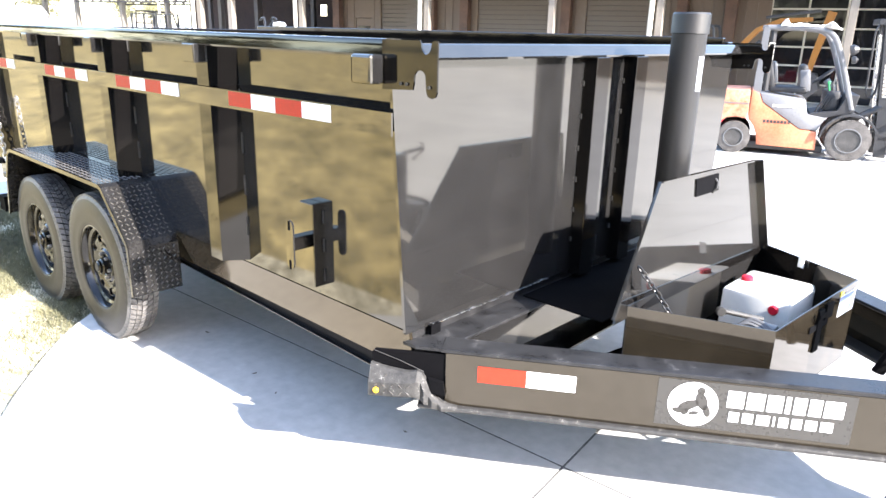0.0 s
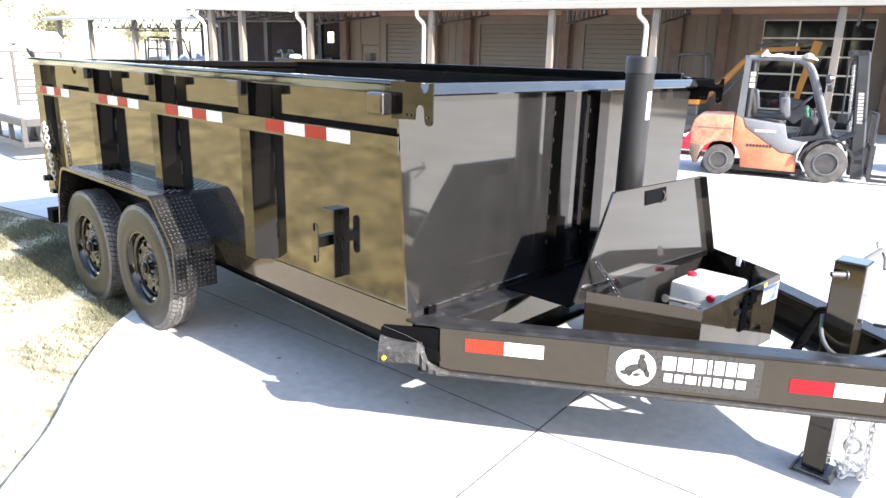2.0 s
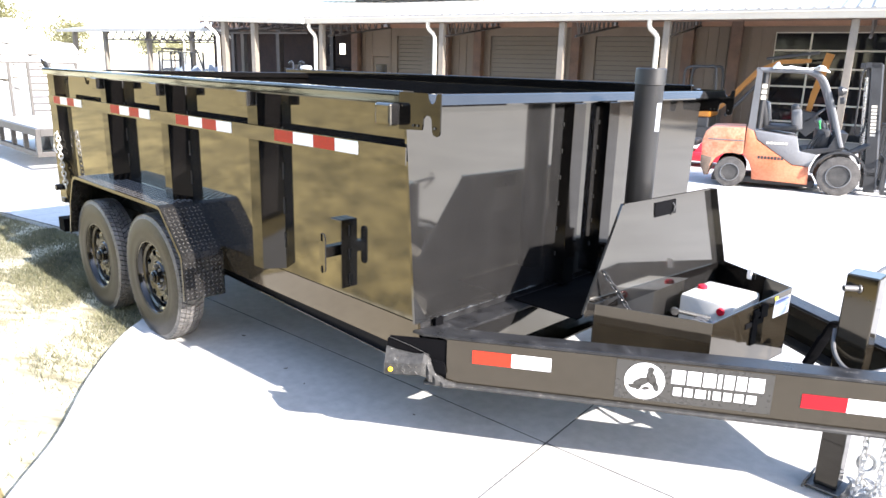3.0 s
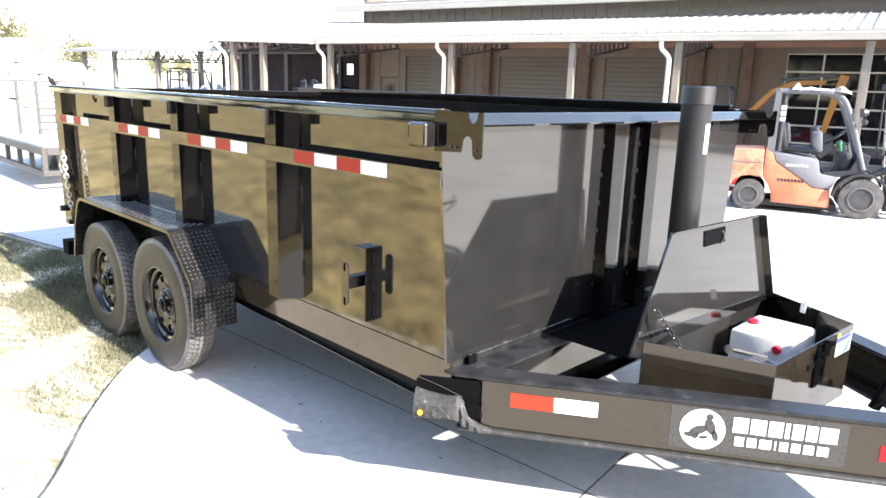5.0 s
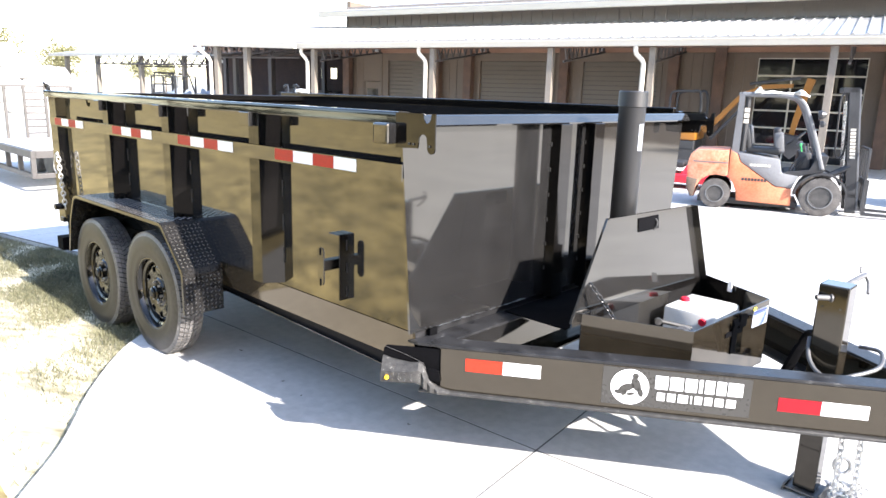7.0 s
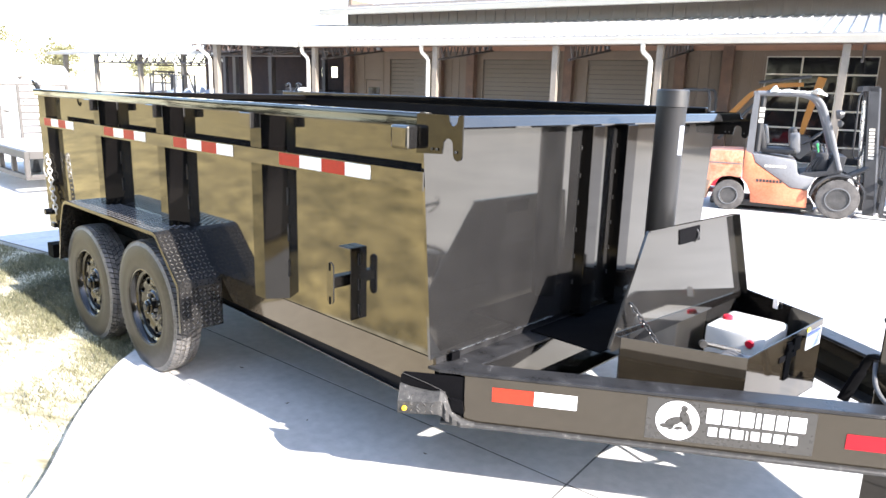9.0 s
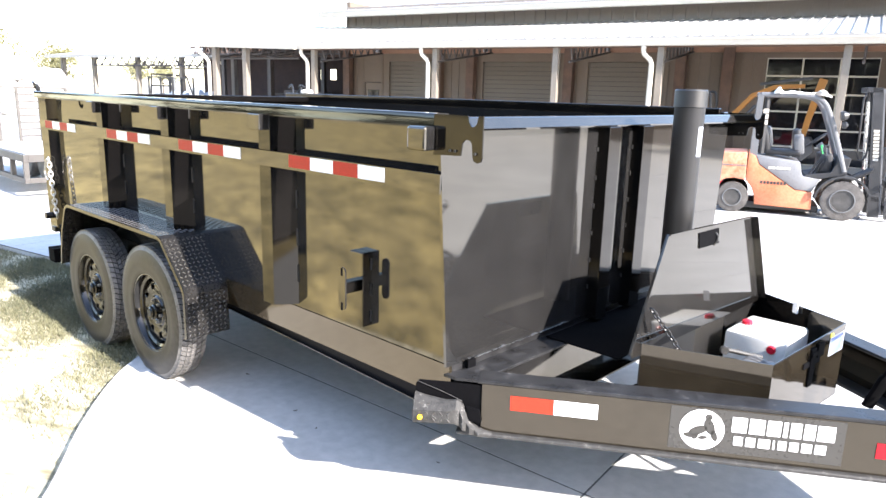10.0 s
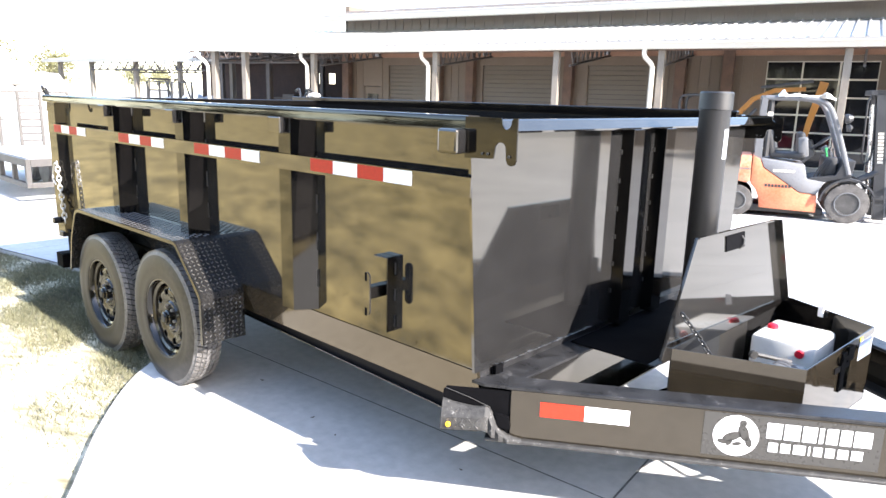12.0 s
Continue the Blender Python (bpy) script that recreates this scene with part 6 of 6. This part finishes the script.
for x, y, r in ((-0.5, -0.45, 0.22), (-0.5, 0.45, 0.22), (0.62, -0.40, 0.15), (0.62, 0.40, 0.15)):
    bm = B()
    lathe(bm, [(0.04, -0.09), (r * 0.85, -0.09), (r, -0.05), (r, 0.05), (r * 0.85, 0.09), (0.04, 0.09)], 24, pose(x, y, r, 90))
    part("wheel", bm, RUBBER, mower, smooth=True)

cart = thing("utility_cart", "dark utility cart with a white plate parked by the shop", "cart", pose(0.55, 13.2, 0, 0, 0, 14))
bm = B()
box(bm, -0.7, 1.6, -0.6, 0.6, 0.32, 0.52, bev=0.03)
box(bm, -0.5, 0.2, -0.5, 0.5, 0.52, 0.9, bev=0.06)
part("chassis", bm, VINYL, cart, smooth=True)
bm = B()
box(bm, -0.50, 0.05, -0.56, -0.50, 0.72, 1.1, bev=0.05)
part("seat_back", bm, LGREY, cart, smooth=True)
bm = B()
box(bm, -0.30, 0.35, -0.63, -0.605, 0.36, 0.60, bev=0.004)
pl = part("plate", bm, WHITEM, cart, "white plate with dark bars")
bm = B()
for k in range(6):
    box(bm, -0.25 + 0.09 * k, -0.19 + 0.09 * k, -0.634, -0.6305, 0.42, 0.50)
part("plate_bars", bm, DGREY, pl)
bm = B()
sweep(bm, curve_points([(-0.6, -0.5, 0.5), (-0.6, -0.5, 1.2), (-0.4, -0.5, 1.75), (0.7, -0.5, 1.75), (1.1, -0.5, 0.9)], 4), 0.03, 8)
sweep(bm, curve_points([(-0.6, 0.5, 0.5), (-0.6, 0.5, 1.2), (-0.4, 0.5, 1.75), (0.7, 0.5, 1.75), (1.1, 0.5, 0.9)], 4), 0.03, 8)
part("cage", bm, DGREY, cart, smooth=True)
for x, y in ((-0.35, -0.55), (-0.35, 0.55), (1.25, -0.55), (1.25, 0.55)):
    bm = B()
    lathe(bm, [(0.06, -0.1), (0.26, -0.1), (0.30, -0.05), (0.30, 0.05), (0.26, 0.1), (0.06, 0.1)], 24, pose(x, y, 0.30, 90))
    part("wheel", bm, RUBBER, cart, smooth=True)

# ---- grey utility trailer behind the dump trailer ----
GALV = material("pale_grey_trailer_steel", (0.055, 0.05, 0.045), 0.5, vary=0.25, scale=4, fine=50)
DECKW = material("bleached_deck_boards", (0.50, 0.47, 0.42), 0.8, vary=0.2, scale=3, fine=40, stretch=(0.3, 3, 1), per_object=0.08)
util = thing("utility_trailer", "grey flatbed utility trailer with a raised ramp gate", "trailer", pose(-10.2, 1.28, 0))
bm = B()
box(bm, -4.2, 0.0, 0.0, 0.07, 0.58, 0.70, bev=0.006)
box(bm, -4.2, 0.0, 2.0, 2.07, 0.58, 0.70, bev=0.006)
box(bm, -0.07, 0.0, 0.07, 2.0, 0.58, 0.70, bev=0.006)
box(bm, -4.2, -4.13, 0.07, 2.0, 0.58, 0.70, bev=0.006)
part("deck_frame", bm, GALV, util)
bm = B()
box(bm, -4.2, 0.0, 0.0, 0.07, 0.25, 0.33, bev=0.006)
box(bm, -0.07, 0.0, 0.07, 2.0, 0.25, 0.33, bev=0.006)
for x in (-0.07, -0.75, -1.45, -2.2, -3.0):
    box(bm, x, x + 0.07, 0.0, 0.07, 0.33, 0.58)
box(bm, -0.07, 0.0, 2.0, 2.07, 0.25, 0.58)
part("lower_frame", bm, GALV, util)
for k in range(13):
    bm = B()
    box(bm, -4.12, -0.08, 0.08 + k * 0.147, 0.08 + k * 0.147 + 0.14, 0.665, 0.705)
    part("plank", bm, DECKW, util)
bm = B()
for y in (-0.6, -0.1, 0.42, 0.75, 1.12, 1.6):
    bm = B()
    box(bm, -2.80, -2.75, y - 0.025, y + 0.025, 0.70, 1.68, bev=0.004)
    part("gate_post", bm, GALV, util)
for k in range(8):
    bm = B()
    box(bm, -2.79, -2.76, 0.775 if k < 7 else -0.625, 1.095 if k < 7 else 1.625, 0.78 + k * 0.128, 0.815 + k * 0.128)
    part("gate_bar", bm, GALV, util)
for x in (-2.2, -3.1):
    bm = B()
    lathe(bm, [(0.1, -0.1), (0.30, -0.1), (0.35, -0.06), (0.35, 0.06), (0.30, 0.1), (0.1, 0.1)], 28, pose(x, 1.0, 0.35, 90))
    part("wheel", bm, RUBBER, util, smooth=True)

# ---- pale boulders, far trees ----
STONE = material("sunlit_limestone", (0.40, 0.385, 0.36), 0.85, vary=0.25, scale=0.8, fine=8, bump=0.3)
BARK = material("bark", (0.09, 0.07, 0.05), 0.9, vary=0.3, scale=4, fine=30, bump=0.4)
LEAF = material("autumn_foliage", (0.10, 0.105, 0.045), 0.7, vary=0.4, scale=0.5, fine=4, color2=(0.29, 0.27, 0.13))
DARKLEAF = material("dark_foliage", (0.035, 0.045, 0.015), 0.8, vary=0.4, scale=0.5, fine=4, color2=(0.09, 0.09, 0.03))


def boulder(r, seed, at):
    bm = B()
    bmesh.ops.create_icosphere(bm, subdivisions=2, radius=1.0)
    for v in bm.verts:
        d = v.co.normalized()
        v.co = d * (1 + 0.32 * noise.noise(d * 1.6 + Vector((seed, 0, 0))) + 0.12 * noise.noise(d * 3.7 + Vector((0, seed, 0))))
        v.co = Vector((v.co.x * r * 1.2, v.co.y * r, max(v.co.z, -0.55) * r * 0.85))
    ob = part("boulder", bm, STONE, None, "", smooth=True, angle=60)
    ob.matrix_world = at
    return tagged(ob, "pale sunlit boulder in a heap on the yard", "boulder", "boulders in the heap")


rnd = random.Random(12)
for layer in range(6):
    for i in range(13):
        a = 158.9 + i * 0.9 + 0.45 * (layer % 2) + rnd.uniform(-0.12, 0.12)
        top = 3.9 - 0.34 * abs(a - 166.4) ** 1.25
        if 0.2 + layer * 0.62 < max(top, 0.5):
            rr = rnd.uniform(0.48, 0.62)
            dist = 44.5 + layer * 0.35 + rnd.uniform(-0.15, 0.15)
            boulder(rr, 3.1 * (layer * 13 + i), pose(2 + dist * math.cos(radians(a)), -2 + dist * math.sin(radians(a)), 0.2 + layer * 0.62, 0, 0, rnd.uniform(0, 360)))
        if layer and 0.2 + (layer - 1) * 0.62 < max(top, 0.5) and layer < 5 and i % 2 == 0:
            dist = 45.6 + layer * 0.3
            boulder(0.6, 1.7 * (layer * 13 + i), pose(2 + dist * math.cos(radians(a)), -2 + dist * math.sin(radians(a)), 0.2 + (layer - 1) * 0.62, 0, 0, rnd.uniform(0, 360)))

# caged trailer, covered heaps and a dark car by the far shed
TARP = material("blue_grey_tarpaulin", (0.16, 0.19, 0.23), 0.6, vary=0.3, scale=2, fine=14, bump=0.3)
cage = thing("cage_trailer", "small trailer with tall dark wire sides by the shed", "trailer", BLD @ pose(-23.4, 2.0, 0))
bm = B()
box(bm, 0, 1.75, 0, 1.2, 0.45, 0.62, bev=0.01)
part("bed", bm, DGREY, cage)
for x in (0.04, 0.88, 1.71):
    for y in (0.03, 1.17):
        bm = B()
        box(bm, x - 0.035, x + 0.035, y - 0.035, y + 0.035, 0.62, 2.12)
        part("cage_post", bm, DGREY, cage)
for z in (1.2, 2.12):
    for y in (0.03, 1.17):
        bm = B()
        box(bm, 0, 1.75, y - 0.03, y + 0.03, z, z + 0.05)
        part("cage_rail", bm, DGREY, cage)
for y in (-0.08, 1.28):
    bm = B()
    lathe(bm, [(0.06, -0.08), (0.26, -0.08), (0.30, -0.04), (0.30, 0.04), (0.26, 0.08), (0.06, 0.08)], 20, pose(0.9, y, 0.30, 90))
    part("wheel", bm, RUBBER, cage, smooth=True)


def heap_mesh(lx, ly, h, seed):
    bm = B()
    n = 14
    vs = []
    for i in range(n + 1):
        row = []
        for j in range(n + 1):
            x, y = i / n * 2 - 1, j / n * 2 - 1
            f = max(0.0, 1 - abs(x) ** 3) * max(0.0, 1 - abs(y) ** 3)
            z = h * f * (0.85 + 0.35 * noise.noise(Vector((x * 2.1 + seed, y * 2.1, seed))))
            row.append(bm.verts.new((x * lx / 2, y * ly / 2, z)))
        vs.append(row)
    for i in range(n):
        for j in range(n):
            bm.faces.new((vs[i][j], vs[i + 1][j], vs[i + 1][j + 1], vs[i][j + 1]))
    return bm


for u, lx, h, seed in ((-22.5, 1.5, 1.75, 3.0), (-20.9, 1.5, 1.62, 5.0), (-19.6, 1.3, 1.75, 9.0)):
    ob = part("covered_heap", heap_mesh(lx, 1.4, h, seed), TARP, None, "", smooth=True, angle=70)
    ob.matrix_world = BLD @ pose(u, 2.7 if u < -22 else 2.2, -0.03)
    tagged(ob, "heap under a blue-grey tarpaulin by the shed", "heap", "covered heaps by the shed")


def tree(label, height, spread, mat, seed, clumps=420):
    """A tapered trunk with limbs and a crown of many small leaf clumps."""
    rnd = random.Random(seed)
    root = thing("tree", label, "tree")
    bm = B()
    sweep(bm, [(0, 0, -0.1), (0.05, 0.02, height * 0.25), (-0.05, 0.05, height * 0.5), (0.05, 0, height * 0.82)], [0.028 * height, 0.022 * height, 0.015 * height, 0.004 * height], 9)
    tips = []
    for i in range(9):
        a = rnd.uniform(0, 2 * math.pi)
        h0 = height * rnd.uniform(0.28, 0.6)
        rr = spread * rnd.uniform(0.55, 0.95)
        tip = Vector((rr * math.cos(a), rr * math.sin(a), h0 + height * rnd.uniform(0.12, 0.35)))
        sweep(bm, curve_points([(0, 0, h0), (tip.x * 0.45, tip.y * 0.45, h0 + (tip.z - h0) * 0.35), tip], 4), [0.009 * height * (1 - j / 9) + 0.01 for j in range(9)], 6)
        tips.append(tip)
    part("trunk", bm, BARK, root, smooth=True)
    tips += [Vector((0, 0, height * 0.86)), Vector((0.2, -0.2, height * 0.7)), Vector((0, 0, height * 0.6))]
    vs, fs = [], []
    for i in range(clumps):
        c = rnd.choice(tips) + Vector((rnd.gauss(0, 1), rnd.gauss(0, 1), rnd.gauss(0, 0.8))) * spread * 0.26
        for j in range(9):
            p = c + Vector((rnd.gauss(0, 1), rnd.gauss(0, 1), rnd.gauss(0, 1))) * height * 0.028
            u = Vector((rnd.gauss(0, 1), rnd.gauss(0, 1), rnd.gauss(0, 0.6))).normalized() * height * 0.020
            w = u.orthogonal().normalized() * height * 0.011
            b = len(vs)
            vs += [p - u, p + w, p + u, p - w]
            fs.append((b, b + 1, b + 2, b + 3))
    me = bpy.data.meshes.new("crown")
    me.from_pydata(vs, [], fs)
    me.materials.append(mat)
    new("crown", me).parent = root
    return root


def at_view(az_deg, dist, spin=0.0):
    return pose(2 + dist * math.cos(radians(az_deg)), -2 + dist * math.sin(radians(az_deg)), -0.05, 0, 0, spin)


t1 = tree("broad tree with yellow-green autumn leaves", 7.2, 3.4, LEAF, 3, 1000)
t1.matrix_world = at_view(168.9, 66)
t2 = tree("slender tree with thin yellowing leaves", 5.6, 2.3, LEAF, 8, 420)
t2.matrix_world = at_view(162.6, 78)
for az_deg, dist, src, spin in ((170.6, 70, t1, 80), (173.5, 64, t1, 200), (155.4, 128, t2, 40), (157.0, 120, t2, 150)):
    copy_thing(src, at_view(az_deg, dist, spin))
# unseen trees added round the camera's side of the yard to darken reflections
t3 = tree("unseen dense dark tree added for reflections", 10.5, 5.2, DARKLEAF, 21, 700)
t3.matrix_world = at_view(-150, 62)
for i, (az_deg, dist) in enumerate(((-166, 75), (-174, 82), (-158, 70), (-141, 60), (-132, 58), (-123, 52), (-113, 40), (-103, 33), (-93, 27), (-83, 23), (-73, 21), (-66, 17), (-58, 19), (-50, 16.5), (-43, 18), (-36, 17), (-29, 20), (-22, 24), (-14, 32))):
    copy_thing(t3, at_view(az_deg, dist, 47 * i))

# dry leaves blown onto the concrete
LEAFBROWN = material("dry_brown_leaf", (0.07, 0.05, 0.03), 0.8, vary=0.3, scale=20, fine=100)
for x, y, spin, size in ((-1.95, 0.216, 20, 0.018), (-1.305, 0.138, 70, 0.015), (-0.338, 0.327, 10, 0.012), (-1.05, 0.10, 130, 0.011)):
    bm = B()
    prism(bm, [(-1, 0), (-0.5, 0.3), (0.2, 0.36), (0.7, 0.2), (1, 0), (0.6, -0.25), (0.0, -0.34), (-0.6, -0.2)], 0.06)
    for v in bm.verts:
        v.co = Vector((v.co.x, v.co.y, v.co.z + 0.25 * v.co.x ** 2)) * size
    leaf = part("dry_leaf", bm, LEAFBROWN)
    leaf.matrix_world = pose(x, y, 0.001, 0, 0, spin)
    tagged(leaf, "small dry brown leaf lying on the concrete", "leaf", "leaves on the concrete")
